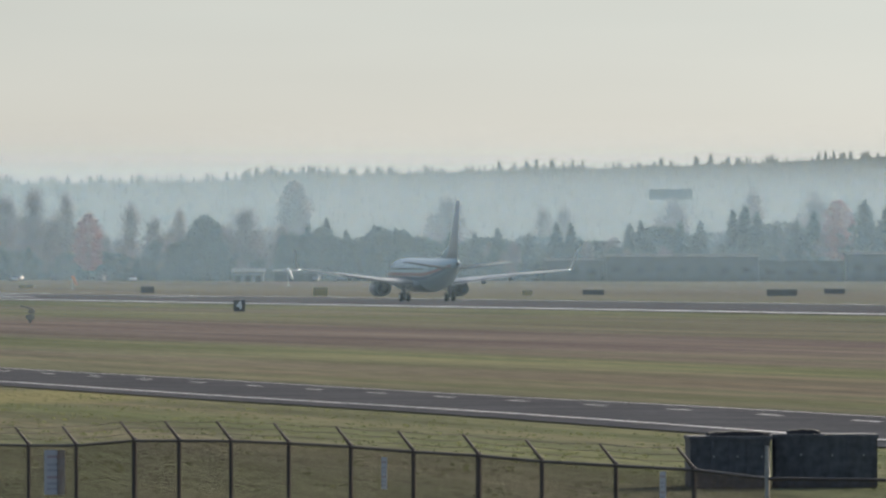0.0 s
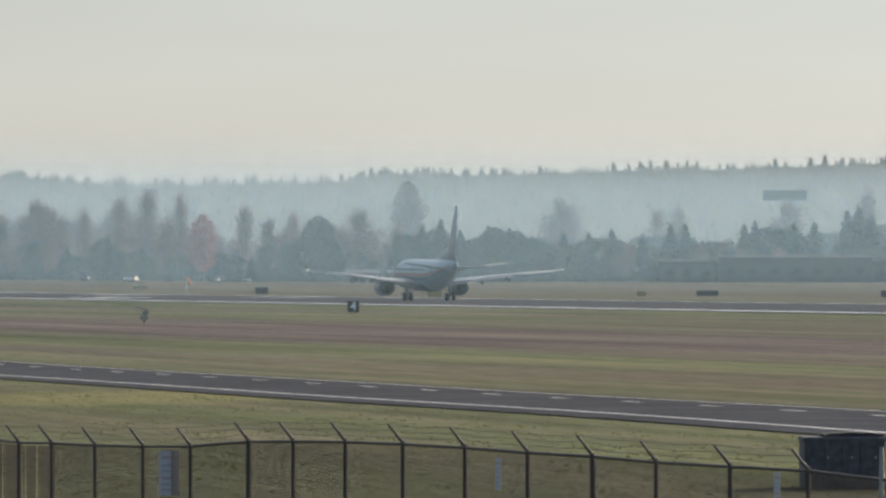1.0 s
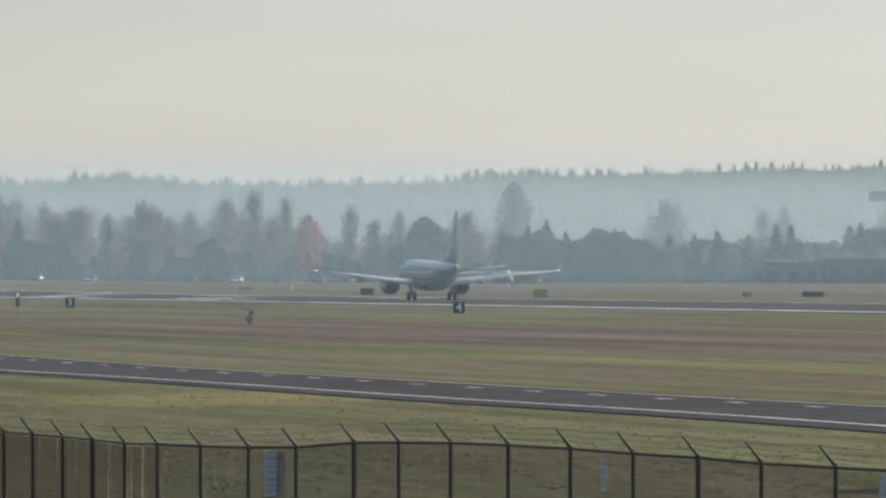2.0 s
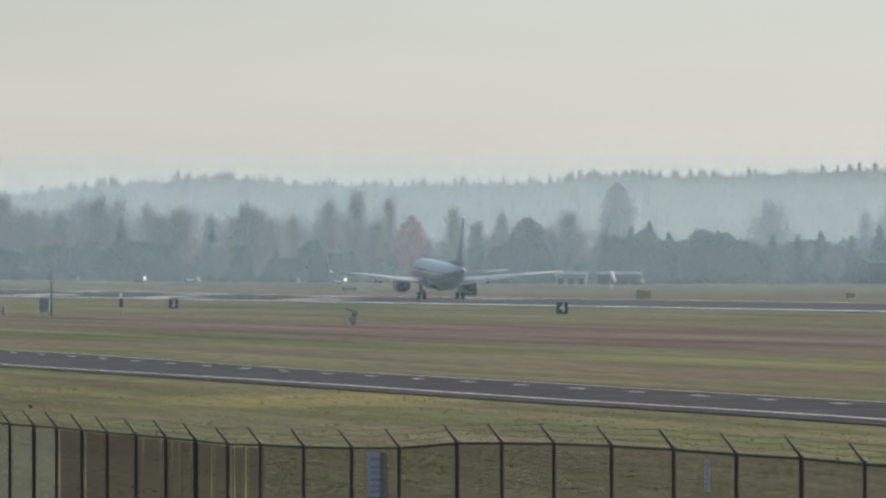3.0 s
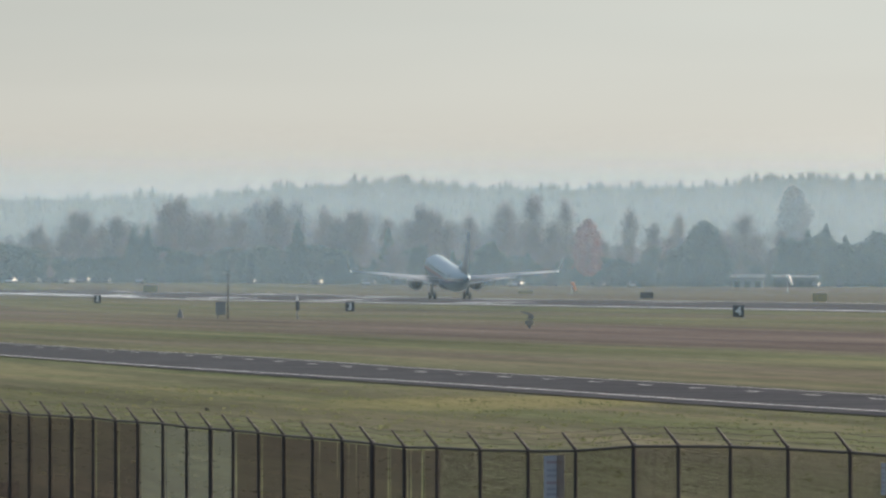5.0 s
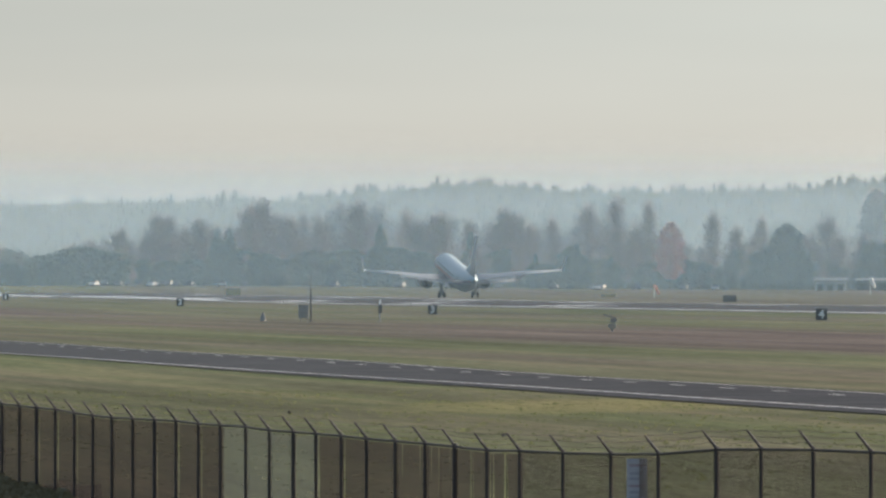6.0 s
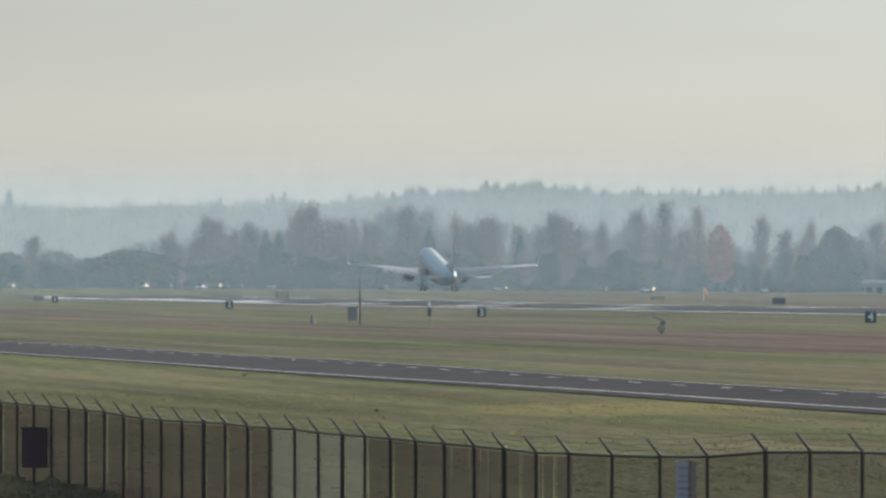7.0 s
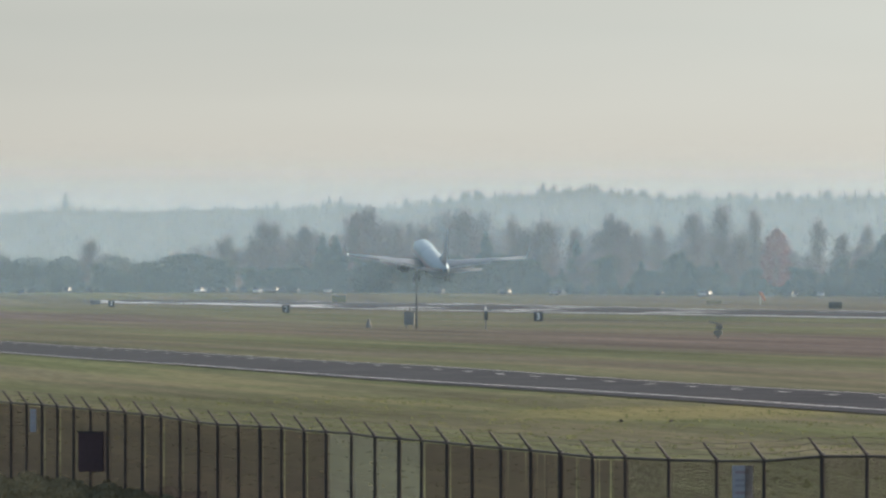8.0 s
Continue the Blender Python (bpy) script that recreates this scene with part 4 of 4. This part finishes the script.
def distance_sign(b, d, figure):
    p = spot(b, d)
    s = empty("distance_sign", pose(p.x, p.y, p.z, 0, 0, 2), "black runway distance sign with a white figure on short legs", "sign", "distance signs")
    part("panel", box(bmesh.new(), -0.64, 0.64, -0.12, 0.12, 0.15, 1.42, 0.03), black, s)
    part("frame", box(bmesh.new(), -0.68, 0.68, -0.09, 0.14, 1.40, 1.46, 0.01), frame_grey, s)
    for x in (-0.45, 0.45):
        part("leg", rod(bmesh.new(), (x, 0, -0.1), (x, 0, 0.2), 0.04), frame_grey, s)
    cu = bpy.data.curves.new("figure", "FONT")
    cu.body, cu.size, cu.extrude, cu.align_x, cu.align_y, cu.offset = figure, 1.28, 0.008, "CENTER", "CENTER", 0.028
    fig = new("figure", cu)
    fig.parent = s
    fig.matrix_basis = pose(0, -0.135, 0.78, 90, 0, 0)
    deps = bpy.context.evaluated_depsgraph_get()
    me = bpy.data.meshes.new_from_object(fig.evaluated_get(deps))
    bpy.data.objects.remove(fig)
    me.materials.clear()
    me.materials.append(white)
    fig = new("figure", me)
    fig.parent = s
    fig.matrix_basis = pose(0, -0.135, 0.78, 90, 0, 0)


for b, d, n in ((-20.08, 1119, "4"), (-58.45, 1421, "3"), (-83.45, 1723, "2"), (-100.77, 2025, "1")):
    distance_sign(b, d, n)


def taxi_sign(b, d, w, h, face, label):
    p = spot(b, d)
    s = empty("taxiway_sign", pose(p.x, p.y, p.z, 0, 0, 4), label, "sign", "taxiway signs")
    part("panel", box(bmesh.new(), -w / 2, w / 2, -0.14, 0.14, 0.18, h, 0.03), face, s)
    part("cap", box(bmesh.new(), -w / 2 - 0.04, w / 2 + 0.04, -0.17, 0.17, h, h + 0.05, 0.01), frame_grey, s)
    for i in range(3):
        x = -w * 0.4 + w * 0.4 * i
        part("leg", rod(bmesh.new(), (x, 0, -0.1), (x, 0, 0.2), 0.04), frame_grey, s)


taxi_sign(-29.13, 1690, 2.2, 1.25, dull_grey, "dark box sign on short legs beyond the runway")
taxi_sign(-12.08, 1500, 2.1, 1.35, tan, "faded yellow-brown box sign beyond the runway")
taxi_sign(14.81, 1560, 3.3, 0.95, dull_grey, "long grey box sign in the far grass")
taxi_sign(33.41, 1500, 4.5, 1.1, dull_grey, "long dark box sign in the far grass")
taxi_sign(38.59, 1640, 3.3, 0.95, dull_grey, "long dark box sign in the far grass")
taxi_sign(8.30, 1560, 1.5, 0.8, tan, "small brownish box sign in the far grass")
taxi_sign(-41.10, 2000, 2.9, 0.7, tan, "low brownish box sign far beyond the runway")
taxi_sign(-102.41, 2180, 2.2, 1.1, frame_grey, "grey box sign beyond the runway")
taxi_sign(-78.19, 2150, 3.0, 1.6, tan, "brownish box sign far beyond the runway")


def weather_mast():
    p = spot(-70.50, 1110)
    s = empty("weather_mast", pose(p.x, p.y, p.z), "slim dark mast with a short crossarm beside a cabinet", "mast")
    part("pole", rod(bmesh.new(), (0, 0, -0.2), (0, 0, 5.1), 0.13, 0.10), mast_dark, s)
    part("crossarm", box(bmesh.new(), -0.35, 0.1, -0.03, 0.03, 4.88, 4.96), grey_box, s)
    part("vane", box(bmesh.new(), -0.42, -0.28, -0.02, 0.02, 4.94, 5.2), grey_box, s)
    c = empty("equipment_cabinet", pose(p.x - 0.75, p.y + 0.2, p.z), "grey metal equipment cabinet on legs beside the mast", "cabinet")
    part("body", box(bmesh.new(), -0.6, 0.5, -0.35, 0.35, 0.40, 1.75, 0.06), grey_box, c)
    part("roof", box(bmesh.new(), -0.68, 0.58, -0.42, 0.42, 1.75, 1.86, 0.02), frame_grey, c)
    for x in (-0.4, 0.4):
        part("leg", rod(bmesh.new(), (x, 0, -0.1), (x, 0, 0.5), 0.05), grey_box, c)


def sensor_post():
    p = spot(-63.65, 1100)
    s = empty("sensor_post", pose(p.x, p.y, p.z), "thin post carrying a small dark sensor box and pale lamp", "post")
    part("pole", rod(bmesh.new(), (0, 0, -0.1), (0, 0, 1.9), 0.08), pale_steel, s)
    part("sensor_box", box(bmesh.new(), -0.17, 0.24, -0.1, 0.1, 0.95, 1.95, 0.03), mast_dark, s)
    part("lamp", rod(bmesh.new(), (0, 0, 1.95), (0, 0, 2.45), 0.11, 0.07), white_paint, s)


def marker():
    p = spot(-75.24, 1135)
    s = empty("field_marker", pose(p.x, p.y, p.z), "squat brown marker with a pale top in the grass", "marker")
    part("base", rod(bmesh.new(), (0, 0, -0.05), (0, 0, 0.65), 0.36, 0.22, 12), grey_box, s)
    part("top", rod(bmesh.new(), (0, 0, 0.65), (0, 0, 1.0), 0.13, 0.08, 10), frame_grey, s)


def tilted_sensor():
    """A stand with a box, and a long slanting arm on its head."""
    p = spot(-40.71, 905)
    s = empty("field_sensor", pose(p.x, p.y, p.z), "olive-grey field sensor with a slanting arm on a stub post", "sensor")
    part("stand", rod(bmesh.new(), (0, 0, -0.1), (0.02, 0, 0.75), 0.16, 0.10, 10), grey_box, s)
    part("housing", box(bmesh.new(), -0.36, 0.38, -0.25, 0.25, 0.28, 0.72, 0.06), olive_box, s)
    part("head", box(bmesh.new(), -0.15, 0.42, -0.2, 0.2, 0.85, 1.12, 0.05), grey_box, s)
    part("neck", rod(bmesh.new(), (0.1, 0, 0.6), (0.1, 0, 0.95), 0.07), grey_box, s)
    part("arm", loft(bmesh.new(), [[(x, -0.06, z - h), (x, 0.06, z - h), (x, 0.06, z + h), (x, -0.06, z + h)] for x, z, h in ((-0.85, 1.50, 0.04), (-0.3, 1.36, 0.07), (0.35, 1.16, 0.06))]), grey_box, s)


def windsock(b, d, tall, sock_mat, label, reach=(0.9, 1.7), wide=(0.30, 0.15)):
    p = spot(b, d)
    s = empty("windsock", pose(p.x, p.y, p.z), label, "windsock")
    part("pole", rod(bmesh.new(), (0, 0, -0.1), (0, 0, tall), 0.06, 0.04), white_paint, s)
    rings = []
    for k in range(6):
        t = k / 5
        c = Vector((reach[0] * t, 0, tall - 0.1 - reach[1] * t))
        r = wide[0] + (wide[1] - wide[0]) * t
        rings.append([c + Vector((r * math.cos(a), r * math.sin(a), 0.25 * r * math.cos(a))) for a in (i * math.pi / 6 for i in range(12))])
    part("sock", loft(bmesh.new(), rings), sock_mat, s, "drooping sock shape", True)


weather_mast()
sensor_post()
marker()
tilted_sensor()
windsock(-36.53, 1980, 2.6, orange, "orange windsock drooping on a short white pole")
# added metallic cone, slanted to throw a sun glint; only shaped like a windsock
windsock(-15.25, 2300, 4.0, mat("glint_white", (0.9, 0.87, 0.82), 0.28, 0.7, vary=0.03), "shiny white cone on a pole, standing in for a sun glint", (1.0, 2.4), (0.38, 0.27))

# ---- billboard ----
p = spot(22.44, 3300)
board = empty("billboard", pose(p.x, p.y, p.z), "wide grey billboard on a tall single steel column", "billboard")
board_grey = mat("billboard_back", (0.035, 0.042, 0.046), 0.7, vary=0.2, scale=0.5)
column = mat("billboard_column", (0.45, 0.46, 0.46), 0.5, 0.1, vary=0.1)
top = 26.65 + 4.6 - p.z
part("column", rod(bmesh.new(), (0, 0, -0.3), (0, 0, top - 3.2), 0.55, 0.5, 14), column, board, "pale steel column")
part("panel", box(bmesh.new(), -7.1, 7.1, -0.3, 0.3, top - 3.3, top, 0.08), board_grey, board)
part("rear_panel", box(bmesh.new(), -7.1, 7.1, 1.6, 1.9, top - 3.3, top, 0.08), board_grey, board)
part("catwalk", box(bmesh.new(), -7.1, 7.1, -1.0, 2.6, top - 3.5, top - 3.38), column, board)
for i in range(9):
    x = -6.8 + 1.7 * i
    part("stringer", box(bmesh.new(), x - 0.06, x + 0.06, -0.42, -0.30, top - 3.3, top - 0.05), board_grey, board)

# ---- buildings beyond the runway ----
wall_dark = mat("dark_cladding", (0.040, 0.044, 0.048), 0.7, vary=0.25, scale=0.3)
wall_grey = mat("grey_cladding", (0.060, 0.065, 0.070), 0.7, vary=0.2, scale=0.3)
pale_wall = mat("pale_cladding", (0.34, 0.35, 0.35), 0.6, vary=0.15, scale=0.5)
dull_roof = mat("pale_roof_sheet", (0.20, 0.205, 0.205), 0.8, vary=0.2, scale=0.4, spec=0.1)
roof_mat = mat("roof_sheet", (0.045, 0.046, 0.05), 0.9, vary=0.2, scale=0.4, spec=0.1)
window_mat = mat("dark_window", (0.02, 0.025, 0.03), 0.2, vary=0.1)


def shed(b0, b1, d, tall, deep, wall, doors, label, ridge=0.8, cover=None):
    p, w = spot((b0 + b1) / 2, d), (b1 - b0) * d / 2000
    s = empty("hangar", pose(p.x, p.y, p.z), label, "building", "airfield buildings")
    part("wall", box(bmesh.new(), -w, w, 0, deep, -1.0, tall), wall, s)
    part("roof", loft(bmesh.new(), [[(x, -0.6, tall), (x, -0.6, tall + 0.25), (x, deep / 2, tall + ridge), (x, deep + 0.6, tall + 0.25), (x, deep + 0.6, tall)] for x in (-w - 0.5, w + 0.5)]), cover or roof_mat, s)
    for i in range(doors):
        x = -w + 2 * w * (i + 0.5) / doors
        dw = min(2.6, w / doors * 0.55)
        door = part("door", box(bmesh.new(), x - dw, x + dw, -0.12, 0.02, 0, tall * 0.68), wall_dark, s)
        part("window", box(bmesh.new(), x - dw * 0.7, x + dw * 0.7, -0.16, -0.1, tall * 0.4, tall * 0.56), window_mat, door)
    for i in range(doors + 1):
        x = -w + 0.25 + (2 * w - 0.5) * i / doors
        part("column", box(bmesh.new(), x - 0.2, x + 0.2, -0.2, 0.02, 0, tall - 0.02), wall, s)


shed(16.10, 31.00, 2540, 6.0, 22, wall_dark, 7, "long dark low hangar with sheet roof")
shed(31.20, 39.40, 2556, 5.0, 14, wall_dark, 4, "low dark flat-roofed airfield shed", 0.3)
shed(10.14, 15.60, 2550, 5.0, 14, wall_grey, 3, "small grey airfield shed")
shed(39.87, 48.78, 2540, 6.6, 20, wall_grey, 4, "grey hangar with a pale end wall")
shed(-20.72, -17.70, 2470, 2.2, 6, pale_wall, 3, "white low cabin beside the far fence", 1.0, dull_roof)
shed(-16.60, -12.40, 2500, 2.3, 8, wall_grey, 4, "low grey cabin with a pale sloping roof", 0.7, dull_roof)


# ---- parked cars along the far fence ----
def car(paint, label):
    c = empty("car", pose(0, 0, -200), label, "car", "parked cars")
    part("body", loft(bmesh.new(), [[(x, -w, 0.35), (x, -w, h * 0.9), (x, -w * 0.9, h), (x, w * 0.9, h), (x, w, h * 0.9), (x, w, 0.35)] for x, w, h in ((-2.2, 0.75, 0.7), (-2.05, 0.86, 0.88), (-0.9, 0.88, 0.93), (1.1, 0.88, 0.92), (2.0, 0.84, 0.80), (2.2, 0.72, 0.62))]), paint, c, "", True)
    cab = part("cabin", loft(bmesh.new(), [[(x0, -0.78, 0.9), (x1, -0.62, 1.42), (x1, 0.62, 1.42), (x0, 0.78, 0.9)] for x0, x1 in ((-1.75, -1.2), (1.25, 0.45))]), paint, c)
    for s in (1, -1):
        part("side_window", loft(bmesh.new(), [[(x0, s * 0.775, 0.95), (x1, s * 0.66, 1.36), (x1, s * 0.62, 1.36), (x0, s * 0.7, 0.95)] for x0, x1 in ((-1.5, -1.1), (1.0, 0.4))]), window_mat, cab)
        for x in (-1.35, 1.4):
            part("wheel", rod(bmesh.new(), (x, s * 0.62, 0.32), (x, s * 0.88, 0.32), 0.32, seg=12), black, c)
    part("windscreen", loft(bmesh.new(), [[(1.22, y, 0.93), (0.52, y * 0.82, 1.38), (0.47, y * 0.82, 1.38), (1.1, y, 0.93)] for y in (-0.7, 0.7)]), glass_car, cab, "glinting windscreen")
    return c


glass_car = mat("car_glass", (0.03, 0.035, 0.04), 0.05, vary=0.02)
CARS = [car(mat("car_paint_white", (0.45, 0.45, 0.45), 0.2, vary=0.04), "white car parked by the far fence"), car(mat("car_paint_silver", (0.18, 0.19, 0.20), 0.25, 0.6, vary=0.04), "silver car parked by the far fence"), car(mat("car_paint_dark", (0.04, 0.05, 0.07), 0.2, vary=0.04), "dark blue car parked by the far fence")]
first = set()
for i, b in enumerate((-109.65, -108.82, -105.20, -103.08, -92.00, -91.00, -89.55, -88.54, -87.65, -86.26, -85.31, -84.59, -83.87, -82.53, -79.30, -77.07, -68.16, -62.04, -61.59, -56.91, -56.25, -53.68, -52.01, -46.44, -42.32, -41.77, -38.37, -33.64, -33.19, -30.57, -12.47, -10.25)):
    p = spot(b, 2455 + 9 * (i % 3))
    k = (1, 2, 1, 2, 0)[i % 5]
    m = pose(p.x, p.y, p.z, 0, 0, -90 + 14 * math.sin(i * 2.7))
    if k in first:
        copy_thing(CARS[k], m)
    else:
        first.add(k)
        CARS[k].matrix_basis = m

# ---- rough bank with weeds before the fence ----
weed_mat = mat("weeds", (0.190, 0.180, 0.110), 0.85, vary=0.5, scale=2.0, island=0.5, spec=0.1, thin=0.2)
soil = mat("bare_soil", (0.10, 0.078, 0.062), 0.95, vary=0.35, scale=1.5, bump=0.5)
bm = bmesh.new()
rings = []
for i in range(25):
    b = -117.73 + i * 0.92
    d = 246.0
    x = b * d / 1000
    k = math.sin(math.pi * min(1, max(0, (i + 3) / 27))) ** 0.6 * (1 - i / 30)
    g = ground(x, d)
    rings.append([(x, d - 9, g - 0.1), (x, d - 6, g + 0.45 * k), (x, d - 2, g + 0.70 * k), (x, d + 2, g + 0.75 * k), (x, d + 6, g - 0.1)])
loft(bm, rings, close=False)
tagged(obj("soil_bank", bm, soil, True), "low bank of bare tan soil before the fence", "bank", kind="structure")
verts, faces = [], []
for i in range(13000):
    q = rnd.random()
    b = -117.73 + q * 26.5
    d = 246 + rnd.uniform(-7.5, 3.5)
    i0 = q * 24
    k = math.sin(math.pi * min(1, max(0, (i0 + 3) / 27))) ** 0.6 * (1 - i0 / 30)
    x = b * d / 1000
    tall = (0.45 + 0.4 * noise.noise((b * 0.5, 0, 2))) * (1.05 - q * q) * rnd.random() ** 0.6
    leaf(verts, faces, Vector((x, d, ground(x, d) + 0.62 * k + tall)), rnd.uniform(0.03, 0.08), rnd)
me = bpy.data.meshes.new("weeds")
me.from_pydata([tuple(v) for v in verts], [], faces)
me.materials.append(weed_mat)
tagged(new("weeds", me), "tangled green weeds on the soil bank", "weeds", kind="stuff")

# ---- grass tufts on the near field ----
tuft_mat = mat("grass_tufts", (0.145, 0.158, 0.080), 0.85, vary=0.35, scale=1.0, island=0.6, spec=0.0, thin=0.75)
verts, faces = [], []
for i in range(7500):
    d = 185 + 240 * rnd.random() ** 0.8
    b = rnd.uniform(-116.06, 45.44)
    x = b * d / 1000
    if x + SLOPE * d > 64.5:
        continue
    h = rnd.uniform(0.015, 0.055) * (1 + noise.noise((x * 0.3, d * 0.1, 0)))
    z = ground(x, d)
    n = len(verts)
    for k in range(3):
        w = rnd.uniform(0.02, 0.07)
        ox, oy = rnd.gauss(0, 0.06), rnd.gauss(0, 0.06)
        lean = rnd.gauss(0, 0.06)
        verts += [(x + ox - w, d + oy, z - 0.01), (x + ox + w, d + oy, z - 0.01), (x + ox + lean, d + oy + lean, z + h)]
        faces.append((n + 3 * k, n + 3 * k + 1, n + 3 * k + 2))
me = bpy.data.meshes.new("grass_tufts")
me.from_pydata(verts, [], faces)
me.materials.append(tuft_mat)
tagged(new("grass_tufts", me), "uneven tufts of green airfield grass", "grass", kind="stuff")


# ---- birds low over the grass ----
def bird(label):
    plumage = mat("dark_plumage", (0.035, 0.032, 0.030), 0.7, vary=0.3, scale=20)
    beak = mat("beak", (0.10, 0.08, 0.05), 0.6, vary=0.1)
    b = empty("bird", pose(0, 0, -150), label, "bird", "birds over the grass")
    part("body", loft(bmesh.new(), [[(r * math.cos(a), y, z + r * 0.9 * math.sin(a)) for a in (i * math.pi / 5 for i in range(10))] for y, r, z in ((-0.10, 0.012, 0.005), (-0.06, 0.034, 0), (0.0, 0.046, 0), (0.06, 0.036, 0.008), (0.09, 0.018, 0.014))]), plumage, b, "", True)
    head = part("head", loft(bmesh.new(), [[(r * math.cos(a), y, 0.02 + r * math.sin(a)) for a in (i * math.pi / 4 for i in range(8))] for y, r in ((0.075, 0.012), (0.095, 0.027), (0.12, 0.025), (0.135, 0.008))]), plumage, b, "", True)
    part("beak", rod(bmesh.new(), (0, 0.132, 0.018), (0, 0.165, 0.012), 0.007, 0.001, 6), beak, head, "short pale beak")
    part("tail", loft(bmesh.new(), [[(-w, y, 0.008), (w, y, 0.008), (w, y, 0.0), (-w, y, 0.0)] for y, w in ((-0.08, 0.014), (-0.13, 0.022), (-0.18, 0.034))]), plumage, b)
    wings = []
    for s in (1, -1):
        rings = [[(s * x, y0, 0.012 + h), (s * x, (y0 + y1) / 2, 0.012 + h * 1.8), (s * x, y1, 0.012), (s * x, (y0 + y1) / 2, 0.010)] for x, y0, y1, h in ((0.0, 0.055, -0.05, 0.006), (0.09, 0.065, -0.06, 0.005), (0.16, 0.04, -0.055, 0.004), (0.23, -0.01, -0.045, 0.002))]
        wings.append((s, part("wing", loft(bmesh.new(), rings), plumage, b, "", True)))
    b.scale = (0.72, 0.72, 0.72)
    return b, wings


BIRDS = [  # seconds, bearing, metres ahead, height
    (bird("small dark bird gliding down over the grass"), [(0.0, -388.93, 330, 7.0), (3.0, -258.06, 330, 4.2), (6.0, -124.13, 330, 2.5), (6.5, -102.80, 330, 2.1), (7.0, -81.92, 330, 1.6), (7.5, -62.76, 330, 0.9), (8.0, -45.33, 330, 0.24)]),
    (bird("small dark bird rising from the grass"), [(0.0, -72.62, 347, 0.03), (6.4, -72.62, 347, 0.03), (6.7, -71.73, 346, 0.13), (7.0, -68.83, 345, 0.22), (7.3, -65.32, 344, 0.20), (7.5, -61.87, 343, 0.19), (7.8, -55.13, 342, 0.14), (8.0, -50.29, 341, 0.06)]),
    (bird("small dark bird skimming the grass behind the fence"), [(0.0, -171.74, 285, 1.2), (5.0, -70.39, 285, 0.25), (5.8, -55.13, 285, 0.17), (6.3, -45.83, 284, 0.38), (6.5, -41.99, 282, 0.27), (6.9, -32.80, 280, 0.05), (7.4, -21.94, 270, -0.1), (8.0, -9.13, 262, -0.15)]),
]


def motions():
    """The take-off run and lift-off; the main legs stretch and the wings bend up as they take the load."""
    rows = []
    for t, y, h, up, lean, legs in FLIGHT:
        p = along(CENTRE, y, 0.06 + h + legs)
        rows.append((t, pose(p.x, p.y, p.z, up, lean, HEADING)))
    walk(plane, rows)
    for ob in plane.children:
        side = 1 if ob.bound_box[6][0] > 3 else -1
        if ob.name.startswith("main_gear"):
            walk(ob, [(r[0], pose(0, 0, -r[5])) for r in FLIGHT])
        elif ob.name.startswith("wing"):
            walk(ob, [(r[0], pose(0, 0, 0, 0, -side * (2.3 * r[5] + 2.8 * ease(3.5, 8.0, r[0])), 0)) for r in FLIGHT])

    for k, ((b, wings), path) in enumerate(BIRDS):
        walk(b, [(t, pose(m * d / 1000, d, max(z, ground(m * d / 1000, d) + 0.032), 0, 0, -80)) for t, m, d, z in path])
        for s, w in wings:
            walk(w, [(0.1 * i, pose(0, 0, 0, 0, -s * (28 if (i + k) % 2 else -22), 0)) for i in range(81)])


motions()
